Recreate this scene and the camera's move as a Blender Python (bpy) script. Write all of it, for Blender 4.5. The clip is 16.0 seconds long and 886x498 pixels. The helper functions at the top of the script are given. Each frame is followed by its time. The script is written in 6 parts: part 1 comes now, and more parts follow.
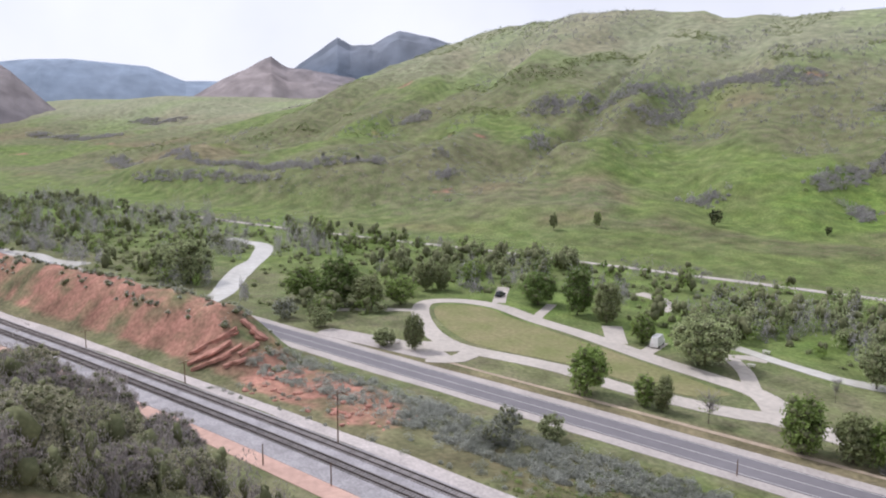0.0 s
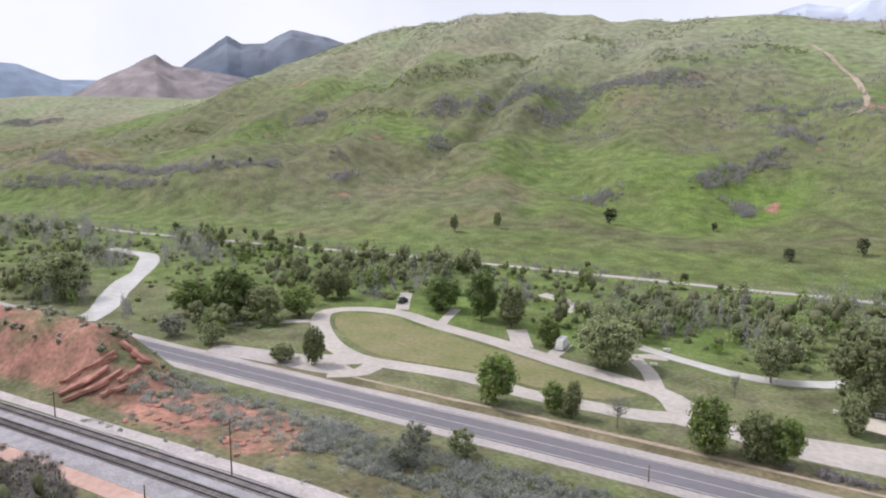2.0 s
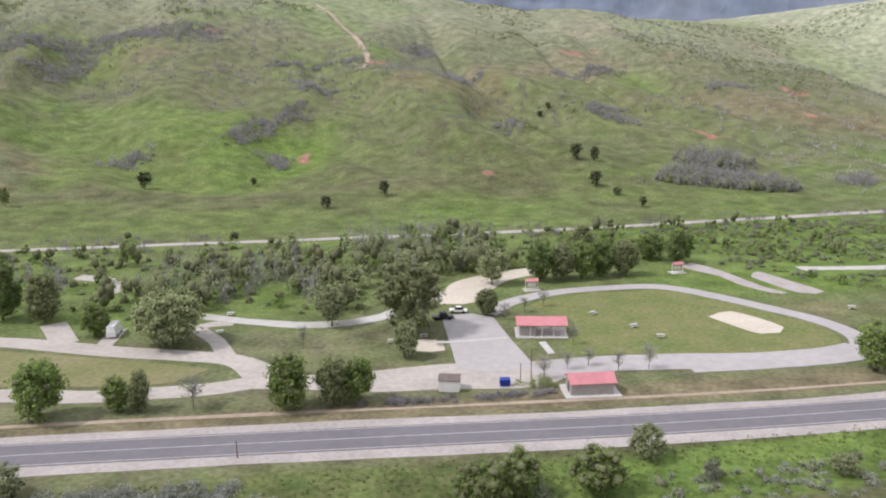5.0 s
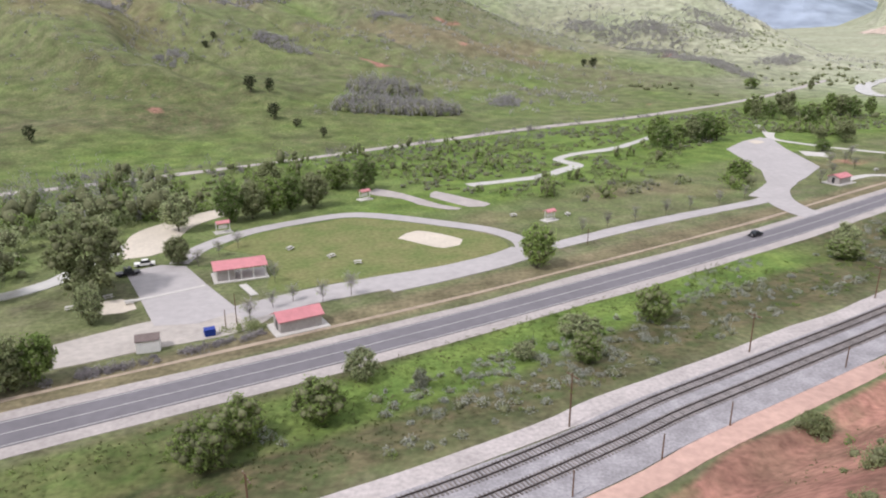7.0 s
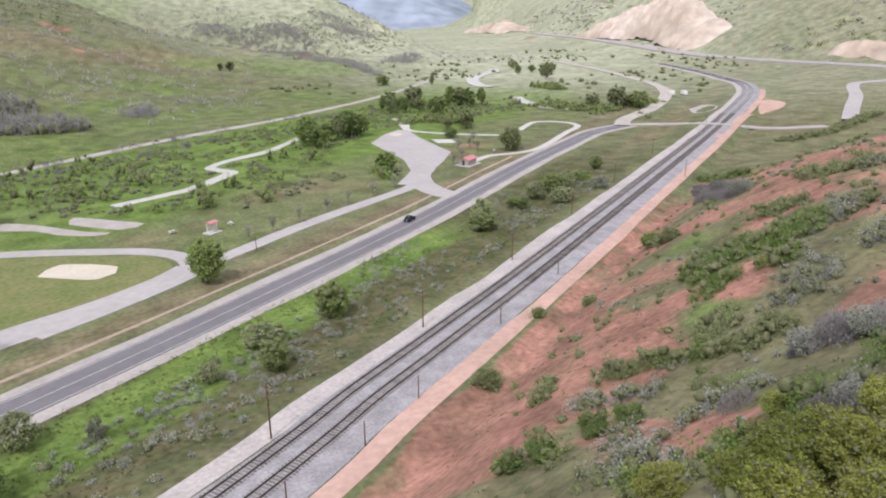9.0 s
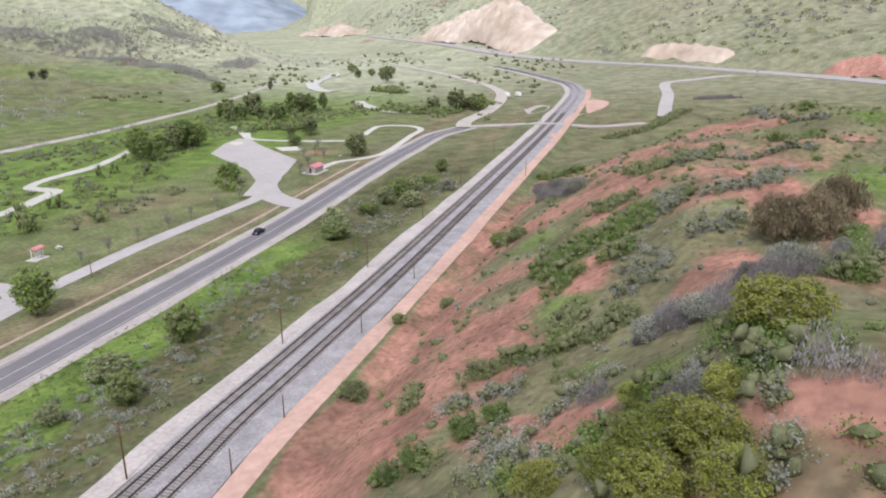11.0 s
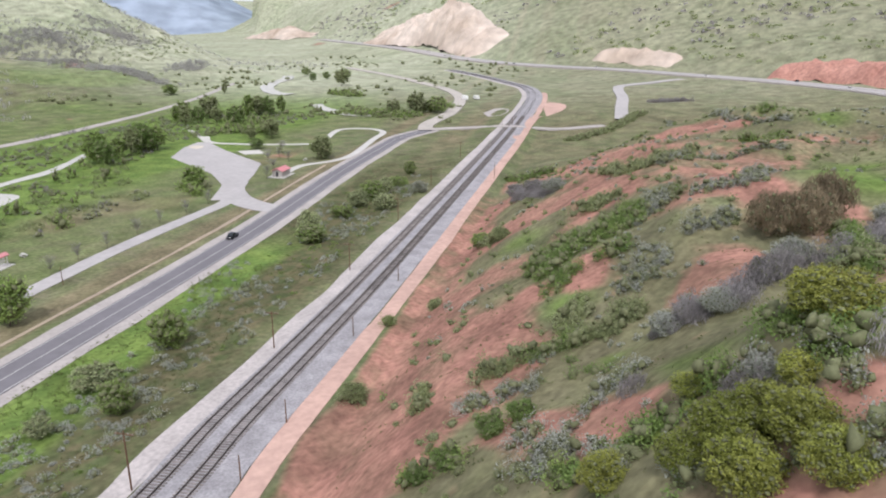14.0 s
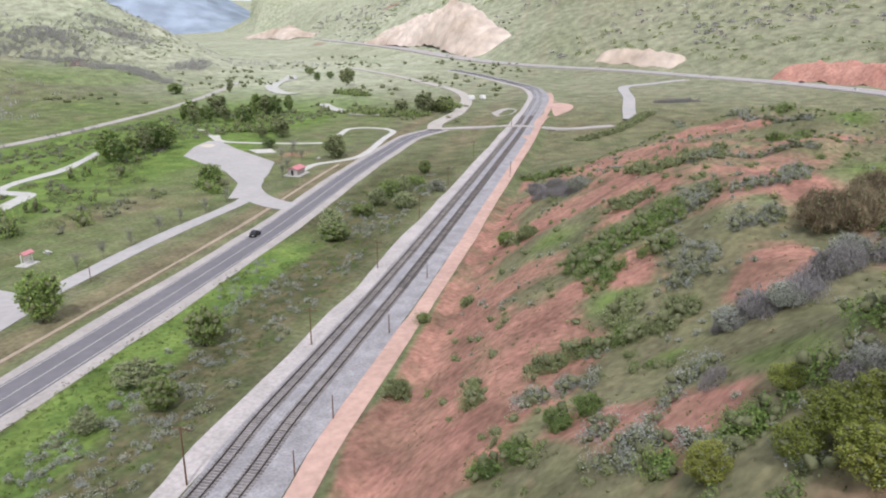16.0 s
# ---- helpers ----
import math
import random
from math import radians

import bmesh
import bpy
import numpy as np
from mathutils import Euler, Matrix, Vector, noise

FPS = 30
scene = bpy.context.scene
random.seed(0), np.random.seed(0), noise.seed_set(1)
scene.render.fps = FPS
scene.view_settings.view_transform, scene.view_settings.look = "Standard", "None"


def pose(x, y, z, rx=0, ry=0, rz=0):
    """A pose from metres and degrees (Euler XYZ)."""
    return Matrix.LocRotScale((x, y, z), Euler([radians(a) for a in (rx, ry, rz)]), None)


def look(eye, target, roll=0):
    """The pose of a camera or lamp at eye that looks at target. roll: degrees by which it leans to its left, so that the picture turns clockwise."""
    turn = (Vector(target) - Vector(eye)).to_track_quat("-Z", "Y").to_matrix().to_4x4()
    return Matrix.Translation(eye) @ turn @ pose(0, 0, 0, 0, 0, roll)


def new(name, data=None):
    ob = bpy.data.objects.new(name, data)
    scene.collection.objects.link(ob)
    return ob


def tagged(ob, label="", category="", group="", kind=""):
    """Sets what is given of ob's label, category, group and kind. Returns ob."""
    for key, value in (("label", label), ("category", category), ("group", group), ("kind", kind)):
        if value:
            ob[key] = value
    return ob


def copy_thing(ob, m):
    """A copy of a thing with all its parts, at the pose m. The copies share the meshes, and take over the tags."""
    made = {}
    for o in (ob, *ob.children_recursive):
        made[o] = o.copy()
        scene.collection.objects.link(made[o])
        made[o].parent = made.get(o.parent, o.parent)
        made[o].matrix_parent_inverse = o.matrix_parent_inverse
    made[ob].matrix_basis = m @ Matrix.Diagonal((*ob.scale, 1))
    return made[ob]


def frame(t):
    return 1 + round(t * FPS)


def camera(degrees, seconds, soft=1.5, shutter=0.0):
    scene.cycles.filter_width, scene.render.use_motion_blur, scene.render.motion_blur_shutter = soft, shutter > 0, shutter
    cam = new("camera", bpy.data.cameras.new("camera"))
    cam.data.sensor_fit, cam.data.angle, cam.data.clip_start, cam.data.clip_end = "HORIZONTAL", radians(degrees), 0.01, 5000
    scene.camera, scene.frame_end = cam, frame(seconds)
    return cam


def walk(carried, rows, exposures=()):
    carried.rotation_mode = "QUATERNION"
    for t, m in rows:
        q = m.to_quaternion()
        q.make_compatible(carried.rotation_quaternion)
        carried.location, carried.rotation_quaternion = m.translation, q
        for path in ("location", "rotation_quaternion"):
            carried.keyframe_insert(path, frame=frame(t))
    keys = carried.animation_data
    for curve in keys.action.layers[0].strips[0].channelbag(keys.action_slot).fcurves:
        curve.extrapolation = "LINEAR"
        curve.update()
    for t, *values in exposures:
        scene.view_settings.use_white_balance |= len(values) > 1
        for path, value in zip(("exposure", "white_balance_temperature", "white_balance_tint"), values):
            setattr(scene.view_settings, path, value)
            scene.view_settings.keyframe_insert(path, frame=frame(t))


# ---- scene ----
cam = camera(63.56, 16.0, soft=2.05)
# seconds, eye, pitch, roll, yaw
PATH = [
    (0, 0.17, 0.29, 56.00, -9.20, -0.49, 59.03),
    (0.5, -1.40, 1.29, 56.07, -9.18, -0.41, 57.90),
    (1, -2.90, 2.22, 56.18, -9.15, -0.32, 56.05),
    (1.5, -4.44, 3.17, 56.38, -9.14, -0.25, 53.90),
    (2, -6.00, 4.22, 56.42, -9.11, -0.23, 50.92),
    (2.5, -7.51, 5.42, 56.47, -9.04, -0.16, 45.95),
    (3, -8.91, 6.58, 56.19, -8.93, -0.11, 39.69),
    (3.5, -10.28, 7.48, 55.94, -8.76, 0.05, 33.05),
    (4, -11.16, 8.47, 55.93, -8.77, 0.28, 26.40),
    (6.5, -14.03, 9.90, 56.60, -18.25, 0.09, -3.58),
    (7, -14.47, 10.36, 56.47, -18.20, 0.13, -10.93),
    (7.5, -14.87, 10.81, 56.42, -18.18, 0.22, -18.52),
    (8, -15.13, 11.21, 56.47, -18.17, 0.32, -25.58),
    (8.5, -15.23, 11.37, 56.47, -18.13, 0.35, -32.54),
    (9, -15.20, 11.40, 56.59, -18.11, 0.38, -38.69),
    (9.5, -15.35, 11.48, 56.78, -18.08, 0.39, -42.44),
    (10, -15.50, 11.41, 57.22, -18.05, 0.30, -45.68),
    (12.5, -17.87, 14.51, 57.92, -17.79, -0.11, -55.05),
    (13, -18.79, 15.42, 57.82, -17.76, -0.18, -55.09),
    (13.5, -19.94, 16.55, 57.69, -17.74, -0.27, -55.20),
    (14, -20.96, 17.77, 57.47, -17.68, -0.28, -55.24),
    (14.5, -21.99, 19.13, 57.43, -17.68, -0.33, -55.29),
    (15, -23.17, 20.51, 57.31, -17.67, -0.41, -55.37),
    (15.5, -24.34, 22.03, 57.07, -17.65, -0.45, -55.45),
    (16, -25.50, 23.61, 56.90, -17.63, -0.50, -55.52),
]
walk(cam, [(t, pose(x, y, z, 90 + p, r, w)) for t, x, y, z, p, r, w in PATH], exposures=[(0.0, 0.0, 6000, 17), (6.0, 0.0, 6150, 17), (16.0, 0.0, 6000, 14)])

# ---- world, sun ----
world = bpy.data.worlds.new("overcast")
scene.world = world
world.use_nodes = True
wn, wl = world.node_tree.nodes, world.node_tree.links
wn.clear()
SUN_EL, SUN_AZ = radians(52), radians(242)
sky = wn.new("ShaderNodeTexSky")
sky.sky_type, sky.sun_disc, sky.sun_elevation, sky.sun_rotation = "NISHITA", False, SUN_EL, SUN_AZ
dim = wn.new("ShaderNodeVectorMath")
dim.operation = "SCALE"
dim.inputs["Scale"].default_value = 0.1
wl.new(sky.outputs[0], dim.inputs[0])
tc = wn.new("ShaderNodeTexCoord")
cl = wn.new("ShaderNodeTexNoise")
cl.inputs["Scale"].default_value, cl.inputs["Detail"].default_value = 2.2, 5
wl.new(tc.outputs["Generated"], cl.inputs["Vector"])
cr = wn.new("ShaderNodeValToRGB")
cr.color_ramp.elements[0].position, cr.color_ramp.elements[0].color = 0.3, (1.0, 1.02, 1.05, 1)
cr.color_ramp.elements[1].position, cr.color_ramp.elements[1].color = 0.65, (1.3, 1.3, 1.3, 1)
wl.new(cl.outputs[0], cr.inputs[0])
mx = wn.new("ShaderNodeMixRGB")
mx.inputs[0].default_value = 0.88
wl.new(dim.outputs[0], mx.inputs[1])
wl.new(cr.outputs[0], mx.inputs[2])
bg = wn.new("ShaderNodeBackground")
bg.inputs[1].default_value = 0.82
wl.new(mx.outputs[0], bg.inputs[0])
wo = wn.new("ShaderNodeOutputWorld")
wl.new(bg.outputs[0], wo.inputs[0])

sun = new("sun", bpy.data.lights.new("sun", "SUN"))
sun.data.energy, sun.data.angle, sun.data.color = 2.7, radians(6), (1.0, 0.95, 0.87)
sd = Vector((math.sin(SUN_AZ) * math.cos(SUN_EL), math.cos(SUN_AZ) * math.cos(SUN_EL), math.sin(SUN_EL)))
sun.matrix_world = look(sd * 100, (0, 0, 0))

# ---- materials ----
def mat(name, base, rough=0.9, metal=0.0, var=0.25, scale=1.0, bump=0.3, second=None, spec=0.3, rand=0.0, detail=6):
    """A surface with two scales of variation; second: a colour that it drifts to in patches; rand: change from piece to piece."""
    m = bpy.data.materials.new(name)
    m.use_nodes = True
    nt = m.node_tree
    b = nt.nodes["Principled BSDF"]
    b.inputs["Roughness"].default_value, b.inputs["Metallic"].default_value = rough, metal
    b.inputs["Specular IOR Level"].default_value = spec
    geo = nt.nodes.new("ShaderNodeNewGeometry")
    n1 = nt.nodes.new("ShaderNodeTexNoise")
    n1.inputs["Scale"].default_value, n1.inputs["Detail"].default_value = scale, detail
    n2 = nt.nodes.new("ShaderNodeTexNoise")
    n2.inputs["Scale"].default_value, n2.inputs["Detail"].default_value = scale * 0.13, 4
    for n in (n1, n2):
        nt.links.new(geo.outputs["Position"], n.inputs["Vector"])
    mixc = nt.nodes.new("ShaderNodeMixRGB")
    sec = second or tuple(c * (1 - var) for c in base)
    mixc.inputs[1].default_value, mixc.inputs[2].default_value = (*base, 1), (*sec, 1)
    r2 = nt.nodes.new("ShaderNodeMapRange")
    r2.inputs[1].default_value, r2.inputs[2].default_value = 0.35, 0.65
    nt.links.new(n2.outputs[0], r2.inputs[0])
    nt.links.new(r2.outputs[0], mixc.inputs[0])
    r1 = nt.nodes.new("ShaderNodeMapRange")
    r1.inputs[1].default_value, r1.inputs[2].default_value = 0.25, 0.75
    r1.inputs[3].default_value, r1.inputs[4].default_value = 1 - var, 1 + var
    nt.links.new(n1.outputs[0], r1.inputs[0])
    val = r1.outputs[0]
    if rand:
        oi = nt.nodes.new("ShaderNodeObjectInfo")
        ad = nt.nodes.new("ShaderNodeMath")
        ad.operation = "ADD"
        nt.links.new(geo.outputs["Random Per Island"], ad.inputs[0])
        nt.links.new(oi.outputs["Random"], ad.inputs[1])
        rr = nt.nodes.new("ShaderNodeMapRange")
        rr.inputs[2].default_value = 2.0
        rr.inputs[3].default_value, rr.inputs[4].default_value = 1 - rand, 1 + rand
        nt.links.new(ad.outputs[0], rr.inputs[0])
        mu = nt.nodes.new("ShaderNodeMath")
        mu.operation = "MULTIPLY"
        nt.links.new(val, mu.inputs[0])
        nt.links.new(rr.outputs[0], mu.inputs[1])
        val = mu.outputs[0]
    sc = nt.nodes.new("ShaderNodeVectorMath")
    sc.operation = "SCALE"
    nt.links.new(mixc.outputs[0], sc.inputs[0])
    nt.links.new(val, sc.inputs["Scale"])
    nt.links.new(sc.outputs[0], b.inputs["Base Color"])
    if bump:
        bu = nt.nodes.new("ShaderNodeBump")
        bu.inputs["Strength"].default_value, bu.inputs["Distance"].default_value = bump, 0.15 / scale
        nt.links.new(n1.outputs[0], bu.inputs["Height"])
        nt.links.new(bu.outputs[0], b.inputs["Normal"])
    return m


ASPHALT = mat("asphalt", (0.185, 0.175, 0.19), 0.85, var=0.10, scale=0.6, bump=0.1)
LOT = mat("lot_asphalt", (0.44, 0.415, 0.41), 0.9, var=0.10, scale=0.5, bump=0.1)
GRAVEL = mat("gravel_shoulder", (0.44, 0.40, 0.38), 0.95, var=0.16, scale=1.2, bump=0.4)
DRIVE = mat("pale_gravel", (0.47, 0.43, 0.39), 0.95, var=0.14, scale=0.7, bump=0.3)
BALLAST = mat("ballast", (0.36, 0.345, 0.36), 0.95, var=0.25, scale=2.5, bump=0.6)
PALE_BALLAST = mat("pale_ballast", (0.50, 0.455, 0.44), 0.95, var=0.2, scale=1.5, bump=0.5)
PINK_DIRT = mat("pink_dirt", (0.55, 0.37, 0.31), 0.95, var=0.15, scale=0.8, bump=0.3)
TAN_DIRT = mat("tan_dirt", (0.42, 0.34, 0.26), 0.95, var=0.2, scale=0.7, bump=0.3)
CONCRETE = mat("concrete", (0.55, 0.53, 0.5), 0.85, var=0.1, scale=1.0, bump=0.1)
SAND = mat("sand", (0.6, 0.54, 0.45), 0.95, var=0.1, scale=1.0, bump=0.2)
STEEL = mat("rail_steel", (0.09, 0.075, 0.07), 0.55, metal=0.6, var=0.2, scale=3, bump=0.1)
TIE = mat("tie_wood", (0.24, 0.215, 0.205), 0.9, var=0.3, scale=4, bump=0.4, rand=0.4)
POLE = mat("pole_wood", (0.16, 0.095, 0.06), 0.9, var=0.3, scale=3, bump=0.4)
PAINT_WHITE = mat("road_paint", (0.5, 0.49, 0.47), 0.8, var=0.15, scale=2, bump=0)
# Pale base colour stands in for the sky's reflection on the water
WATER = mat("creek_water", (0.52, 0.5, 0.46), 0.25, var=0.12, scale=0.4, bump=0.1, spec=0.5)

# ---- the lie of the land ----
U, N = np.array((math.cos(radians(22.6)), math.sin(radians(22.6)))), np.array((-math.sin(radians(22.6)), math.cos(radians(22.6))))
rng = np.random.RandomState(7)
TAB = rng.rand(64, 64)


def vnoise(x, y, size, seed=0):
    """Smooth noise, 0 to 1, of that size in metres."""
    x, y = np.asarray(x, float) / size + seed * 7.31, np.asarray(y, float) / size + seed * 3.77
    i, j = np.floor(x).astype(int), np.floor(y).astype(int)
    a, b = x - i, y - j
    a, b = a * a * (3 - 2 * a), b * b * (3 - 2 * b)
    g = lambda p, q: TAB[p % 64, q % 64]
    return (g(i, j) * (1 - a) + g(i + 1, j) * a) * (1 - b) + (g(i, j + 1) * (1 - a) + g(i + 1, j + 1) * a) * b


def fbm(x, y, size, seed=0, octaves=4):
    total, weight = 0, 0
    for k in range(octaves):
        total, weight = total + vnoise(x, y, size / 2 ** k, seed + k) / 2 ** k, weight + 1 / 2 ** k
    return total / weight


def ease(v, a, b):
    t = np.clip((np.asarray(v, float) - a) / (b - a), 0, 1)
    return t * t * (3 - 2 * t)


def sn(x, y):
    return x * U[0] + y * U[1], x * N[0] + y * N[1]


def xy(s, n):
    return s * U[0] + n * N[0], s * U[1] + n * N[1]


FREEWAY_LINE = [(1500, 1750), (1120, 1120), (960, 870), (840, 670), (760, 545), (712, 445), (690, 355), (668, 286), (640, 221), (600, 130), (560, 70), (500, 10), (430, -60), (300, -200), (100, -420)]


def beside(x, y, line, step=25.0):
    """Signed distance from a line: above 0 on its left."""
    P = np.concatenate([np.linspace(a, b, max(2, int(math.dist(a, b) / step)), endpoint=False) for a, b in zip(line, line[1:])])
    T = np.gradient(P, axis=0)
    best, side = np.full(np.shape(x), 1e18), np.zeros(np.shape(x))
    for p, t in zip(P, T):
        dx, dy = x - p[0], y - p[1]
        d = dx * dx + dy * dy
        near_ = d < best
        best = np.where(near_, d, best)
        side = np.where(near_, (t[0] * dy - t[1] * dx) / math.hypot(*t), side)
    return np.where(np.abs(side) > 0.2 * np.sqrt(best), np.sign(side) * np.sqrt(best), side)


def rail_n(s):
    return np.interp(s, [-221, -149, -98, -60, 36, 400], [85.5, 85.7, 82.9, 81, 74, 73])


def height(x, y):
    """The ground: a flat valley floor, the railway's bench, the red hill beside it, the grassy hill across the valley and the slopes at its head."""
    x, y = np.asarray(x, float), np.asarray(y, float)
    s, n = sn(x, y)
    k = n - rail_n(s) + 74
    rough = 0.5 * (fbm(x, y, 26, 1) - 0.5)
    flat = ease(np.abs(k - 74), 16, 30)
    z = rough * flat * ease(np.abs(n - 122), 14, 22) * (1 - 0.8 * ease(n, 125, 135) * (1 - ease(n, 230, 250)))
    # railway bench
    bench = ease(k, 56, 60) * (1 - ease(k, 82, 97)) * (1 - ease(s, 420, 560))
    z = z + 2.0 * bench
    # cut bank of red earth between the railway and the highway
    bank = ease(k, 81, 95) * (1 - ease(n, 108, 122)) * (0.82 * (1 - ease(s, -145, -120)) + 0.18 * (1 - ease(s, -120, -60))) * ease(s, -560, -400)
    z = z + bank * (13.6 + 2.5 * (fbm(x, y, 30, 5) - 0.5) + 2.4 * (fbm(x, y, 7, 6) - 0.5))
    # red hill on the near side
    d = 60 - k
    gully = fbm(x + 0.4 * y, y, 46, 11) - 0.5
    prof = np.interp(d, [0, 4, 18, 34, 50, 85, 140, 400, 1500, 4500], [0, 1, 12, 21, 29, 33, 36, 60, 160, 330])
    end = 1 - 0.95 * ease(s - 0.4 * np.minimum(d, 300), 158, 320)
    z = z + prof * end * (1 + 0.55 * gully * ease(d, 6, 40)) + 2.4 * (fbm(x, y, 15, 13) - 0.5) * ease(d, 4, 20) * end
    # the hill's near shoulder, with the hollow of red earth behind it
    z = z + 11.0 * np.exp(-((x - 24) / 24) ** 2 - ((y - 16) / 23) ** 2)
    # grassy hill across the valley
    foot = np.interp(s, [-2600, 330, 600, 800, 950, 1100, 1300], [0, 0, 35, 120, 235, 700, 1500])
    m = n - 296 - foot - 22 * (fbm(s, 0 * s, 190, 21) - 0.5)
    rise = np.interp(m, [0, 30, 60, 110, 190, 360, 700, 900, 1500, 4000], [0, 2, 6, 15, 35, 82, 208, 225, 190, 150])
    along = np.interp(s, [-2600, -1600, -1200, -1000, -850, -700, -550, -400, -200, -60, 100, 223, 420, 620, 850, 1150], [0.65, 0.65, 0.58, 0.61, 0.79, 0.99, 1.06, 1.16, 0.97, 0.96, 0.89, 0.76, 0.7, 0.72, 0.64, 0.0])
    spurs = (fbm(s, n * 0.55, 240, 31) - 0.5) * ease(m, 30, 240) * (1 - 0.75 * ease(m, 420, 650))
    knolls = (fbm(s + 0.3 * n, n * 0.7, 95, 35) - 0.5) * ease(m, 20, 120) * (1 - 0.7 * ease(m, 480, 680))
    # gullies that wind down the slope
    bend = s + 60 * fbm(s, n, 170, 36) + 0.25 * n
    gut = 1 - np.abs(2 * fbm(bend, n * 0.22, 105, 37, 3) - 1)
    gut = ease(gut, 0.72, 1.0) * ease(m, 60, 200) * (1 - 0.6 * ease(m, 420, 640))
    hill = along * (rise * (1 + 0.6 * spurs) + 40 * knolls - 13 * gut)
    # its steep last spur, where the valley turns
    last = np.interp(m, [0, 30, 80, 160, 260, 500, 900, 4000], [0, 4, 22, 60, 110, 170, 190, 190]) * (1 + 0.5 * spurs) + 24 * knolls - 9 * gut
    z = z + hill + (last - hill) * ease(s, 560, 800)
    # brushy terrace at the hill's foot
    z = z + 17 * ease(m, 40, 78) * (1 - 0.75 * ease(m, 100, 240)) * ease(s, -760, -600) * (1 - ease(s, -370, -310))
    # slopes behind the freeway that close the head of the valley
    q = beside(x, y, FREEWAY_LINE)
    head = np.interp(q, [-420, -60, -22, 0, 22, 70, 260, 600, 1400, 4000], [0, 7, 11, 11, 11.5, 34, 95, 190, 330, 380])
    z = z + head * (1 + 0.7 * ease(s, 750, 1200)) * (1 + 0.7 * ease(q, 40, 250) * (fbm(x, y, 230, 41) - 0.5)) * ease(s, 330, 520) * (1 - ease(n, 1100, 2000))
    return z


def hz(x, y):
    return float(height(x, y))


def part(name, bm, material, parent=None, label=""):
    me = bpy.data.meshes.new(name)
    if isinstance(bm, tuple):
        me.from_pydata(bm[0], [], bm[1])
    else:
        bm.to_mesh(me)
        bm.free()
    me.materials.append(material)
    ob = new(name, me)
    if parent:
        ob.parent = parent
    return tagged(ob, label)


def stretch(lo, hi, step, far, grow):
    mid = list(np.arange(lo, hi, step))
    out, d = [], step
    while not out or out[-1] < far:
        d *= grow
        out.append((out[-1] if out else mid[-1]) + d)
    back, d = [], step
    while not back or back[-1] > -far:
        d *= grow
        back.append((back[-1] if back else mid[0]) - d)
    return np.array(back[::-1] + mid + out)


